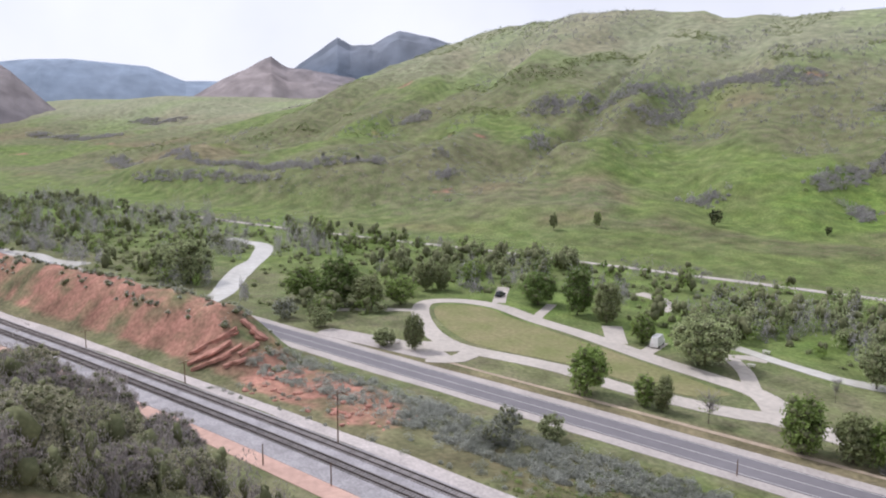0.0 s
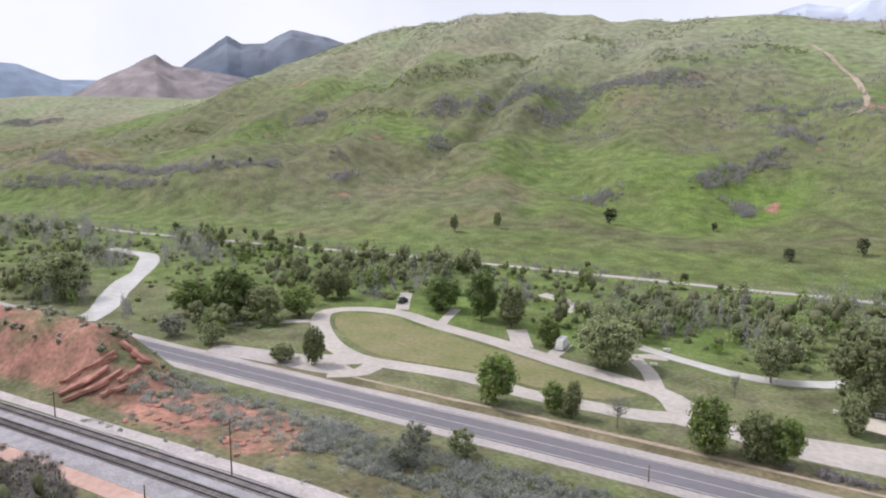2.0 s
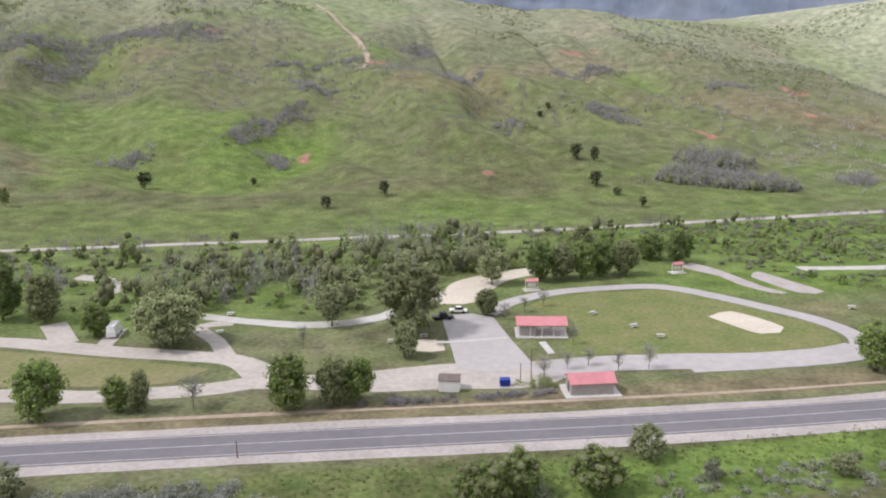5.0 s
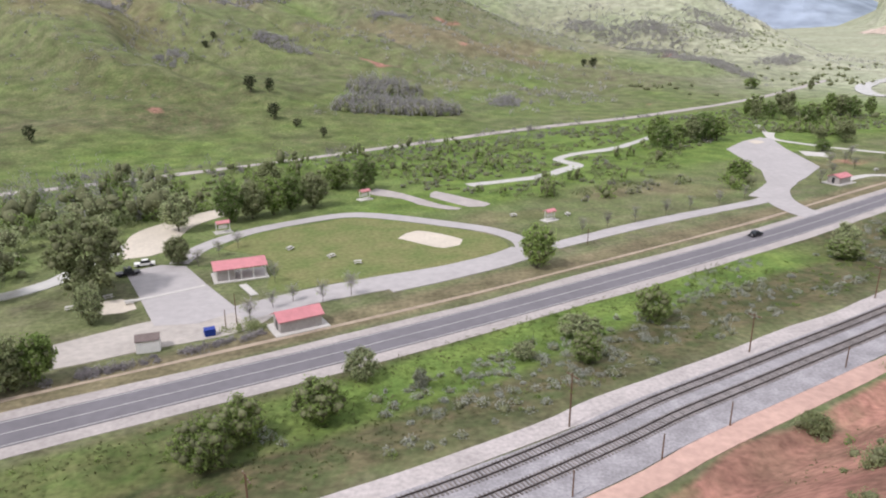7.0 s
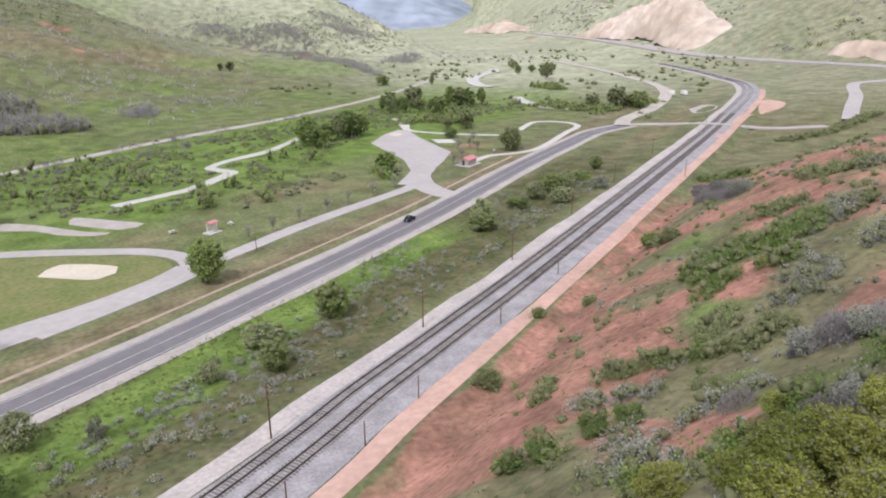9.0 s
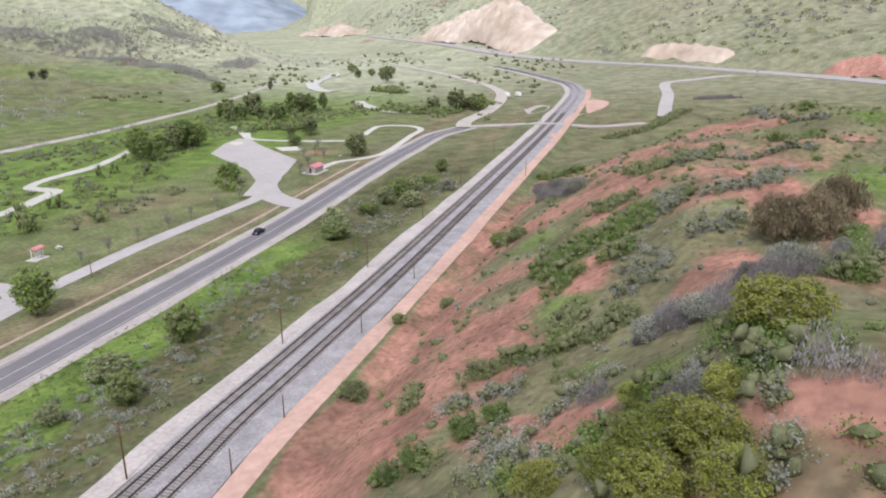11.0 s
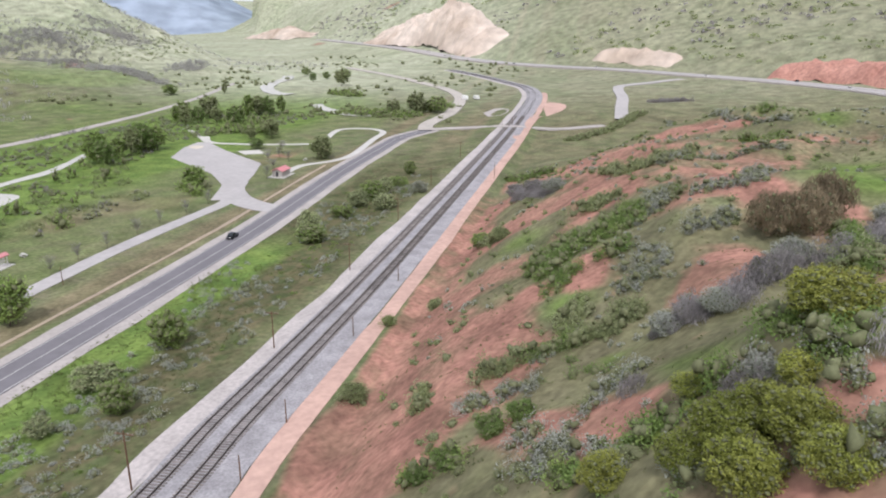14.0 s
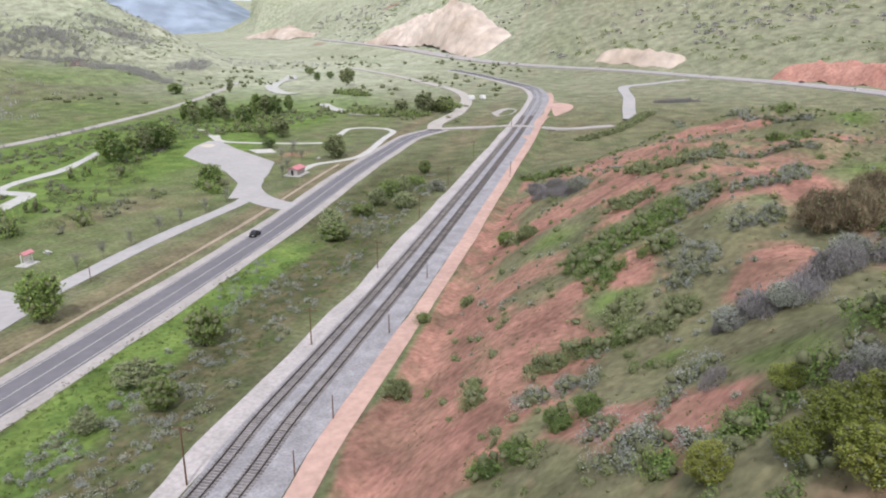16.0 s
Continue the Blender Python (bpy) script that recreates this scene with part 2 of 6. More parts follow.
def ground_material():
    m = bpy.data.materials.new("valley_ground")
    m.use_nodes = True
    nt = m.node_tree
    b = nt.nodes["Principled BSDF"]
    b.inputs["Roughness"].default_value = 0.95
    b.inputs["Specular IOR Level"].default_value = 0.1
    geo = nt.nodes.new("ShaderNodeNewGeometry")
    cov = nt.nodes.new("ShaderNodeVertexColor")
    cov.layer_name = "cover"
    sep = nt.nodes.new("ShaderNodeSeparateColor")
    nt.links.new(cov.outputs[0], sep.inputs[0])

    def noise(scale, detail=5):
        n = nt.nodes.new("ShaderNodeTexNoise")
        n.inputs["Scale"].default_value, n.inputs["Detail"].default_value = scale, detail
        nt.links.new(geo.outputs["Position"], n.inputs["Vector"])
        return n.outputs[0]

    def mix(fac, a, c):
        n = nt.nodes.new("ShaderNodeMixRGB")
        for k, v in ((0, fac), (1, a), (2, c)):
            if isinstance(v, tuple):
                n.inputs[k].default_value = (*v, 1)
            else:
                nt.links.new(v, n.inputs[k])
        return n.outputs[0]

    def rng_(v, lo, hi):
        n = nt.nodes.new("ShaderNodeMapRange")
        n.inputs[1].default_value, n.inputs[2].default_value = lo, hi
        nt.links.new(v, n.inputs[0])
        return n.outputs[0]

    def edged(mask, n, amount=0.5, wide=0.14):
        a = nt.nodes.new("ShaderNodeMath")
        a.operation = "MULTIPLY_ADD"
        a.inputs[1].default_value = amount
        nt.links.new(n, a.inputs[0])
        nt.links.new(mask, a.inputs[2])
        return rng_(a.outputs[0], 0.5 + amount * 0.5 - wide, 0.5 + amount * 0.5 + wide)

    fine, mid, big = noise(0.9), noise(0.16), noise(0.018)
    grass = mix(rng_(big, 0.35, 0.65), (0.135, 0.163, 0.074), (0.172, 0.181, 0.092))
    grass = mix(rng_(mid, 0.4, 0.75), grass, (0.175, 0.16, 0.105))
    lush = mix(rng_(mid, 0.3, 0.7), (0.105, 0.168, 0.042), (0.175, 0.24, 0.062))
    dry = mix(rng_(mid, 0.3, 0.7), (0.225, 0.19, 0.12), (0.165, 0.15, 0.085))
    soil = mix(rng_(mid, 0.35, 0.7), (0.385, 0.20, 0.155), (0.275, 0.165, 0.118))
    swa = nt.nodes.new("ShaderNodeVertexColor")
    swa.layer_name = "sward"
    dry_cover = edged(sep.outputs[2], noise(0.09), 0.7, 0.28)
    col = mix(dry_cover, grass, dry)
    col = mix(swa.outputs[0], col, mix(rng_(noise(0.3, 6), 0.38, 0.62), (0.078, 0.096, 0.04), (0.14, 0.122, 0.068)))
    col = mix(edged(sep.outputs[1], noise(0.05), 0.7, 0.34), col, lush)
    # Vertex alpha: distant sunlight and haze painted over the grass colours
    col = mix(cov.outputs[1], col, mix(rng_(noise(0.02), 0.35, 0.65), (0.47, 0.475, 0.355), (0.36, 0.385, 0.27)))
    col = mix(edged(sep.outputs[0], noise(0.22)), col, soil)
    sp = nt.nodes.new("ShaderNodeMapRange")
    sp.inputs[1].default_value, sp.inputs[2].default_value, sp.inputs[3].default_value, sp.inputs[4].default_value = 0.25, 0.75, 0.62, 1.3
    nt.links.new(fine, sp.inputs[0])
    tuft = nt.nodes.new("ShaderNodeMapRange")
    tuft.inputs[1].default_value, tuft.inputs[2].default_value, tuft.inputs[3].default_value, tuft.inputs[4].default_value = 0.3, 0.7, 0.68, 1.28
    nt.links.new(noise(0.11, 7), tuft.inputs[0])
    both = nt.nodes.new("ShaderNodeMath")
    both.operation = "MULTIPLY"
    nt.links.new(sp.outputs[0], both.inputs[0])
    nt.links.new(tuft.outputs[0], both.inputs[1])
    sc = nt.nodes.new("ShaderNodeVectorMath")
    sc.operation = "SCALE"
    nt.links.new(col, sc.inputs[0])
    nt.links.new(both.outputs[0], sc.inputs["Scale"])
    nt.links.new(sc.outputs[0], b.inputs["Base Color"])
    bu = nt.nodes.new("ShaderNodeBump")
    bu.inputs["Strength"].default_value, bu.inputs["Distance"].default_value = 0.5, 0.3
    nt.links.new(fine, bu.inputs["Height"])
    nt.links.new(bu.outputs[0], b.inputs["Normal"])
    return m


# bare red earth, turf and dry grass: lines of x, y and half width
RED_EARTH = [
    [(66, 69, 5.2), (45, 59, 4.2)],
    [(72, 66, 3.1)],
    [(80, 60, 2.7), (72, 57, 2.5)],
    [(127, 90, 3.3), (117, 74, 3.0)],
    [(171, 87, 6.5)],
    [(206, 83, 4.7), (202, 73, 4.5)],
    [(61, 36, 2.8), (72, 36, 3.1)],
    [(35, 47, 2.6), (28, 38, 2.2), (29, 36, 2.2)],
    [(95, 39, 2.8)],
    [(94, 28, 2.3)],
    [(18, 17, 1.3), (19, 19, 1.3)],
    [(42, 79, 5.0), (30, 60, 3.9)],
]
TURF = [
    [(66, 57, 3.2)],
    [(104, 85, 4.7)],
    [(137, 29, 6.3), (103, 30, 4.9), (104, 23, 5.0)],
    [(37, 32, 2.3), (31, 29, 2.0)],
    [(24, 21, 1.3), (31, 19, 1.5)],
    [(191, 42, 5.0)],
    [(16, 17, 1.1)],
    [(49, 43, 1.6)],
]
HILL_RED = [
    [(-516, 347, 8.8)],
    [(-408, 501, 8.2)],
    [(-664, 316, 9.3)],
    [(-318, 552, 6.0)],
    [(-87, 770, 9.7), (-52, 805, 10.1)],
    [(-226, 516, 5.2)],
    [(-86, 386, 6.7)],
    [(119, 614, 6.8)],
    [(203, 440, 3.1)],
]
HILL_DRY = [
    [(-407, 284, 17.7)],
    [(-304, 279, 11.5), (-307, 257, 11.2)],
    [(-913, 16, 18.1)],
    [(-276, 385, 11.3)],
    [(-116, 349, 11.3)],
    [(-372, 192, 10.0), (-324, 219, 9.4)],
]


def near_lines(x, y, lines, wide=1.0):
    """1 on the lines, falling to 0 past their half width."""
    out = np.zeros(np.shape(x))
    for L in lines:
        for (ax, ay, ar), (bx, by, br) in zip(L, L[1:] or L):
            dx, dy = bx - ax, by - ay
            f = np.clip(((x - ax) * dx + (y - ay) * dy) / max(dx * dx + dy * dy, 1e-6), 0, 1)
            r = (ar + (br - ar) * f) * wide
            out = np.maximum(out, np.exp(-((x - ax - dx * f) ** 2 + (y - ay - dy * f) ** 2) / (r * r)))
    return out


def build_ground():
    ss = stretch(-240, 300, 2.7, 4700, 1.035)
    nn = stretch(-34, 300, 2.4, 4700, 1.035)
    S, M = np.meshgrid(ss, nn, indexing="ij")
    X, Y = xy(S, M)
    Z = height(X, Y)
    a, b = S.shape
    idx = np.arange(a * b).reshape(a, b)
    faces = np.stack([idx[:-1, :-1], idx[1:, :-1], idx[1:, 1:], idx[:-1, 1:]], -1).reshape(-1, 4)
    me = bpy.data.meshes.new("ground")
    me.from_pydata(np.stack([X, Y, Z], -1).reshape(-1, 3).tolist(), [], faces.tolist())
    for p in me.polygons:
        p.use_smooth = True
    K = M - rail_n(S) + 74
    d = 60 - K
    soil = ease(d, 1, 4) * (1 - ease(d, 60, 160)) * np.clip(0.60 - 2.4 * (fbm(X + 0.5 * Y, Y, 24, 51) - 0.5) - 0.12 * ease(d, 8, 30) + 0.35 * (1 - ease(d, 5, 12)), 0, 1) * (1 - ease(S, 200, 330)) * (0.35 + 0.65 * ease(S, -75, -35))
    soil = np.maximum(soil, ease(K, 80, 84) * (1 - ease(M, 108, 116)) * (1 - ease(S, -110, -45)) * (0.66 + 0.34 * fbm(X, Y, 14, 52) - 0.30 * ease(fbm(X, Y, 9, 49), 0.5, 0.68)))
    soil = np.maximum(soil, 1.0 * np.exp(-((X - 66) / 9) ** 2 - ((Y - 38) / 4) ** 2))
    soil = np.maximum(soil, 0.75 * np.exp(-((X - 198) / 12) ** 2 - ((Y - 257) / 9) ** 2))
    soil = np.maximum(soil, 0.8 * ease(d, -3, 0) * (1 - ease(d, 8, 15)) * ease(S, -75, -35) * (1 - ease(S, 200, 260)) * (0.45 + 0.9 * fbm(X, Y, 13, 48)))
    soil = np.clip(soil * (0.8 - 0.75 * near_lines(X, Y, TURF, 1.5)) + 0.75 * near_lines(X, Y, RED_EARTH, 1.3), 0, 1)
    soil = np.maximum(soil, 0.72 * near_lines(X, Y, HILL_RED))
    hill = ease(M, 330, 420)
    soil = np.maximum(soil, hill * (1 - ease(M, 700, 760)) * ease(fbm(X, Y, 60, 53), 0.745, 0.80) * 0.7)
    lush = (1 - ease(np.abs(M - 106 + 2.5 * np.sin(S / 25)), 5, 10)) * (0.45 * ease(S, -60, -20) + 0.55 * ease(S, 5, 45)) * (1 - ease(S, 130, 190))
    lush = np.maximum(lush, (0.35 + 0.65 * ease(M, 175, 200)) * ease(M, 140, 150) * (1 - ease(M, 290, 300)) * (0.3 + 0.6 * fbm(X, Y, 40, 54) + 0.3 * ease(S, 60, 140)) * (1 - ease(S, 460, 600)))
    lush = np.maximum(lush, ease(M, 292, 300) * (1 - ease(M, 330, 420)) * (0.2 + 0.6 * fbm(X, Y, 60, 62)))
    lush = np.maximum(lush, 0.8 * near_lines(X, Y, TURF, 1.2))
    # The 0.3 term paints a cloud's shade on the eastern slope as greener cover
    lush = np.maximum(lush, hill * ease(fbm(X, Y, 110, 55), 0.42, 0.66) * 0.6 + 0.3 * hill * ease(S, -140, 0) * (1 - ease(S, 240, 380)) * (1 - ease(M, 620, 760)))
    dry = ease(M, 84, 90) * (1 - ease(M, 100, 108)) * 0.95 * (fbm(X, Y, 22, 56) + 0.1)
    dry = np.maximum(dry, ease(M, 126, 129) * (1 - ease(M, 134, 139)) * 0.85)
    dry = np.maximum(dry, ease(M, 150, 158) * (1 - ease(M, 280, 290)) * ease(S, 70, 110) * 0.7 * ease(fbm(X, Y, 26, 60), 0.56, 0.68))
    dry = np.maximum(dry, hill * ease(fbm(X, Y, 90, 57), 0.5, 0.72) * 0.75)
    dry = np.maximum(dry, 0.85 * near_lines(X, Y, HILL_DRY, 1.2))
    dry = np.maximum(dry, ease(d, 1, 5) * 0.5 * (0.4 + fbm(X, Y, 18, 58)))
    # Far sun and haze as pale colour, thinner where a cloud's shade falls
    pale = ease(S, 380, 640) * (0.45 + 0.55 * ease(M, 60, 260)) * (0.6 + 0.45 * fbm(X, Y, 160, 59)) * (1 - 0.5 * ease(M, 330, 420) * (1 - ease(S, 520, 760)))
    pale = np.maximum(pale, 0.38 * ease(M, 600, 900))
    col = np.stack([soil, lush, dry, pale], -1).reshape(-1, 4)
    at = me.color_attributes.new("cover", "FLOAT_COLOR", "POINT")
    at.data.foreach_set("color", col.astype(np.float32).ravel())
    sward = ease(K, 78, 86) * (1 - ease(M, 111, 116)) * ease(S, -80, -40) * (1 - ease(S, 250, 320)) * (0.55 + 0.7 * fbm(X, Y, 11, 50))
    sward = np.maximum(sward, 0.75 * ease(S, -190, -110) * (1 - ease(S, 150, 260)) * ease(M, 292, 305) * (1 - ease(M, 400, 520)) * (0.4 + 0.9 * fbm(X, Y, 50, 47)))
    at = me.color_attributes.new("sward", "FLOAT_COLOR", "POINT")
    at.data.foreach_set("color", np.repeat(np.clip(sward, 0, 1).reshape(-1, 1), 4, 1).astype(np.float32).ravel())
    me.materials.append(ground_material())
    return tagged(new("ground", me), "green grass and red earth of a broad valley", "ground", kind="structure")


build_ground()


# ---- roads and railway ----
def smooth_line(pts, step=4.0):
    P = [np.array(p, float) for p in pts]
    P = [2 * P[0] - P[1]] + P + [2 * P[-1] - P[-2]]
    out = []
    for a, b, c, d in zip(P, P[1:], P[2:], P[3:]):
        k = max(2, int(np.linalg.norm(c - b) / step))
        for i in range(k):
            t = i / k
            out.append(0.5 * (2 * b + (c - a) * t + (2 * a - 5 * b + 4 * c - d) * t * t + (3 * b - a - 3 * c + d) * t ** 3))
    return np.array(out + [P[-2]])


def normals(L):
    T = np.gradient(L, axis=0)
    T /= np.linalg.norm(T, axis=1)[:, None] + 1e-9
    return np.stack([-T[:, 1], T[:, 0]], -1)


def graded(L, wide):
    """A road's own level: over the ground across its width, and even along its way."""
    H = normals(L)
    z = np.max([height(*(L + H * w).T) for w in np.linspace(-wide, wide, 5)], axis=0)
    for _ in range(12):
        z = np.convolve(np.r_[z[0], z, z[-1]], (0.25, 0.5, 0.25), 'valid')
    return z


def ribbon(name, line, lo, hi, lift, material, label="", category="", wobble=0.0, thick=0.25, level=None, kind="structure"):
    """A strip of made ground from lo to hi metres left of the line, with edges that go down into the soil."""
    L, H = np.array(line), normals(np.array(line))
    k = np.arange(len(L))
    w1 = lo + wobble * (fbm(k * 3.0, k * 0 + lo, 20, 61) - 0.5) * 2
    w2 = hi + wobble * (fbm(k * 3.0, k * 0 + hi, 20, 62) - 0.5) * 2
    cuts = max(2, int((hi - lo) / 3) + 1)
    rows, faces = [], []
    for c in range(cuts + 1):
        f = c / cuts
        P = L + H * (w1 + (w2 - w1) * f)[:, None]
        rows.append(np.c_[P, (height(P[:, 0], P[:, 1]) if level is None else level) + lift])
    A, B = rows[0].copy(), rows[-1].copy()
    A[:, 2] -= thick
    B[:, 2] -= thick
    rows = [A] + rows + [B]
    m = len(L)
    for r in range(len(rows) - 1):
        for i in range(m - 1):
            faces.append((r * m + i, r * m + i + 1, (r + 1) * m + i + 1, (r + 1) * m + i))
    faces = [f[::-1] for f in faces]
    ob = part(name, (np.concatenate(rows).tolist(), faces), material)
    return tagged(ob, label, category, kind=kind)


def patch(name, pts, lift, material, label="", category="", kind="structure", level=None, straight=False):
    """A flat piece of made ground with an outline."""
    bm = bmesh.new()
    L = smooth_line(pts + [pts[0]], 3.0)[:-1]
    if straight:
        L = np.concatenate([np.linspace(a, b, max(2, int(math.dist(a, b) / 4)), endpoint=False) for a, b in zip(pts, pts[1:] + pts[:1])])
    up = [bm.verts.new((p[0], p[1], (hz(*p) if level is None else level) + lift)) for p in L]
    dn = [bm.verts.new((p[0], p[1], v.co.z - 0.3)) for p, v in zip(L, up)]
    f = bm.faces.new(up)
    for i in range(len(up)):
        j = (i + 1) % len(up)
        bm.faces.new((up[j], up[i], dn[i], dn[j]))
    bmesh.ops.triangulate(bm, faces=[f])
    bmesh.ops.recalc_face_normals(bm, faces=bm.faces[:])
    return tagged(part(name, bm, material), label, category, kind=kind)


HIGHWAY = smooth_line([(-420, -20), (-300, 24), (-199, 59), (-135, 81.5), (-95, 96), (-50, 111.8), (-5, 127.5), (35, 143), (95, 168), (128, 183), (182, 209), (235, 232), (270, 246), (300, 249)], 4)
ribbon("highway_shoulder", HIGHWAY, -6.8, 6.6, 0.06, GRAVEL, "pale gravel shoulders along a highway", "road", wobble=0.8)
ribbon("road", HIGHWAY, -3.9, 3.9, 0.12, ASPHALT, "grey two-lane asphalt highway with worn lines", "road")
for off in (-3.45, 0.0, 3.45):
    ribbon("trim", HIGHWAY, off - 0.09, off + 0.09, 0.135, PAINT_WHITE, "worn pale paint line on the asphalt", "road line", thick=0.01)
TRAIL = [p for p in HIGHWAY if -145 < p[0] < 200]
ribbon("trail", TRAIL, 10.2, 11.4, 0.05, TAN_DIRT, "narrow pale dirt trail beside the highway", "trail", wobble=0.5)

RAIL = smooth_line([(-330, -46), (-237, -7), (-170, 21), (-86, 54), (5, 84), (31, 95), (62, 107), (115, 128), (305, 206), (431, 259), (504, 301), (545, 345), (590, 400), (640, 470)], 4)
ribbon("ballast_bed", RAIL, -10.0, 1.8, 0.10, BALLAST, "bed of grey crushed ballast under two tracks", "ballast", wobble=0.3, thick=0.6, level=graded(RAIL - normals(RAIL) * 4, 6))
ribbon("ballast_edge", RAIL, 1.8, 5.4, 0.07, PALE_BALLAST, "pale gravel edge of the railway bed", "gravel", wobble=0.9)
ribbon("service_road", RAIL[: int(len(RAIL) * 0.78)], -13.6, -10.0, 0.07, PINK_DIRT, "pinkish dirt service road beside the tracks", "dirt road", wobble=0.6)
ribbon("canal_road", smooth_line([xy(s, n) for s, n in ((-520, 283), (-350, 281), (-240, 285), (-130, 289), (60, 287), (140, 292), (220, 298), (330, 300), (470, 320), (600, 350))], 8), -2.5, 2.5, 0.1, GRAVEL, "pale dirt track along the foot of the hill", "dirt road", wobble=0.8)
ribbon("hill_track", smooth_line([(-354, 771), (-315, 727), (-289, 702), (-255, 648), (-239, 619), (-231, 572)], 8), -2.2, 2.2, 0.25, TAN_DIRT, "pale dirt track up the grassy hill", "dirt road", wobble=0.9)


def road(pts, width, material=DRIVE, lift=0.08, label="pale gravel campground road", name="driveway", cat="road", wobble=0.5):
    line = smooth_line(pts, 3)
    far = min(p[0] for p in pts) > 270
    return ribbon(name, line, -width / 2, width / 2, lift + 0.15 * far, material, label, cat, wobble=wobble, thick=0.8, level=graded(line, width / 2 + 3) if far else None)


LOOP = [(-82, 130), (-92, 137), (-105, 137), (-122, 136), (-143, 136), (-165, 134), (-186, 134), (-199, 127), (-203, 117), (-194, 109), (-176, 101), (-161, 98), (-150, 100), (-138, 106), (-126, 111), (-110, 114), (-97, 119), (-87, 124), (-81, 131), (-91, 137)]
road(LOOP, 6.0)
road([(-155, 99), (-159, 92), (-165, 84)], 9, lift=0.10)
road([(-150, 100), (-146, 93), (-150, 86)], 6, lift=0.11)
road([(-82, 128), (-72, 130), (-58, 133), (-45, 137), (-36, 142)], 7.5, lift=0.10)
road([(-93, 137), (-103, 147), (-113, 155), (-106, 160)], 4, lift=0.06)
road([(-180, 151), (-167, 134)], 3.5, lift=0.065)
road([(-210, 153), (-190, 137)], 4.5, lift=0.065)
road([(-150, 149), (-136, 138)], 6, lift=0.07)
road([(-131, 149), (-126, 138)], 4, lift=0.07)
road([(-178, 189), (-168, 189), (-158, 182), (-156, 176)], 6, lift=0.06)
road([(-209, 84), (-203, 96), (-196, 107)], 3.5, lift=0.06)
patch("gravel_pullout", [(-185, 70), (-165, 79), (-150, 86), (-146, 92), (-160, 92), (-175, 84), (-188, 76)], 0.09, GRAVEL, "pale gravel pullout beside the highway", "gravel")
patch("parking_lot", [(-57, 176), (-50, 180), (-44, 178), (-37, 163), (-29.5, 148), (-37, 143), (-45, 143.5), (-51, 160)], 0.11, LOT, "worn grey asphalt parking lot", "parking lot", straight=True)
patch("gravel_lot", [(-62, 138), (-46, 146), (-30, 149), (-22, 147), (-28, 138), (-44, 133), (-62, 128)], 0.09, DRIVE, "pale gravel lot beside the white shed", "gravel")
road([(-30, 146), (-16, 153), (0, 158), (16, 162), (30, 168), (38, 174)], 8.5, LOT, 0.10, "worn pale asphalt park road")
patch("parking_bay", [(2, 152), (18, 158), (38, 168), (36, 173), (20, 166), (2, 158)], 0.12, LOT, "pale asphalt parking bay along the park road", "parking lot")
road([(38, 172), (39, 182), (34, 192), (22, 202), (6, 213), (-4, 216), (-16, 212), (-31, 204), (-42, 192), (-46, 180)], 5.0, LOT, 0.105, "pale asphalt loop road round the lawn")
road([(38, 172), (55, 180), (76, 189), (106, 200), (128, 208), (138, 217)], 5.0, LOT, 0.09, "pale asphalt park road beside the highway")
patch("trailhead_lot", [(166, 292), (185, 309), (199, 317), (202, 312), (192, 288), (180, 250), (162, 234), (141, 218), (130, 209), (126, 214), (143, 229), (154, 249)], 0.12, LOT, "broad grey asphalt trailhead parking lot", "parking lot", straight=True)
patch("lot_island", [(187, 309), (192, 310), (193, 304), (186, 301)], 0.18, SAND, "raised sandy island in the trailhead lot", "island")
patch("concrete_pad", [(194, 282), (202, 276), (197, 267), (190, 272)], 0.1, CONCRETE, "pale concrete pad beside the trailhead lot", "pad", straight=True)
road([(150, 230), (141, 221), (133, 208), (130, 196), (131, 187)], 9, LOT, 0.115, "asphalt entrance from the highway")
road([(213, 329), (203, 313), (206, 300), (216, 283), (229, 268)], 3.4, CONCRETE, 0.08, "pale concrete path", "path", "path", 0.1)
road([(246, 275), (258, 283), (272, 290), (281, 285), (284, 275), (278, 264), (258, 254), (218, 233), (201, 230), (187, 233), (171, 227)], 3.4, CONCRETE, 0.085, "pale concrete path", "path", "path", 0.1)
road([(202, 314), (215, 339), (222, 354)], 2.4, CONCRETE, 0.08, "pale concrete path", "path", "path", 0.1)
road([(300, 249), (312, 240), (318, 225), (326, 208), (340, 188), (360, 172)], 7, GRAVEL, 0.14, "gravel road over the railway crossing", "crossing_road", wobble=0.4)
road([(296, 249), (316, 262), (360, 276), (418, 307), (466, 350), (507, 408), (551, 476), (617, 595)], 8.5, DRIVE, 0.25, "pale winding gravel road")
patch("gravel_yard", [(288, 187), (330, 202), (370, 216), (404, 219), (428, 229), (432, 246), (401, 235), (352, 216), (299, 196)], 0.12, PINK_DIRT, "bare pinkish gravel yard beside the crossing", "gravel")
patch("gravel_yard", [(371, 258), (387, 259), (380, 245), (360, 238), (355, 244)], 0.12, GRAVEL, "pale gravel pad beside the tracks", "gravel")
FRONTAGE = smooth_line([(380, 170), (420, 186), (470, 205), (520, 228), (550, 236), (580, 222), (612, 195)], 6)
ribbon("frontage_road", FRONTAGE, -4, 4, 0.35, LOT, "grey asphalt frontage road", "road", thick=2, level=graded(FRONTAGE, 7))
FREEWAY = smooth_line(FREEWAY_LINE[1:13], 12)
ribbon("freeway_shoulder", FREEWAY, -14, 13, 0.5, GRAVEL, "pale shoulders and median of a freeway", "road", wobble=1.2, thick=2, level=graded(FREEWAY, 14))
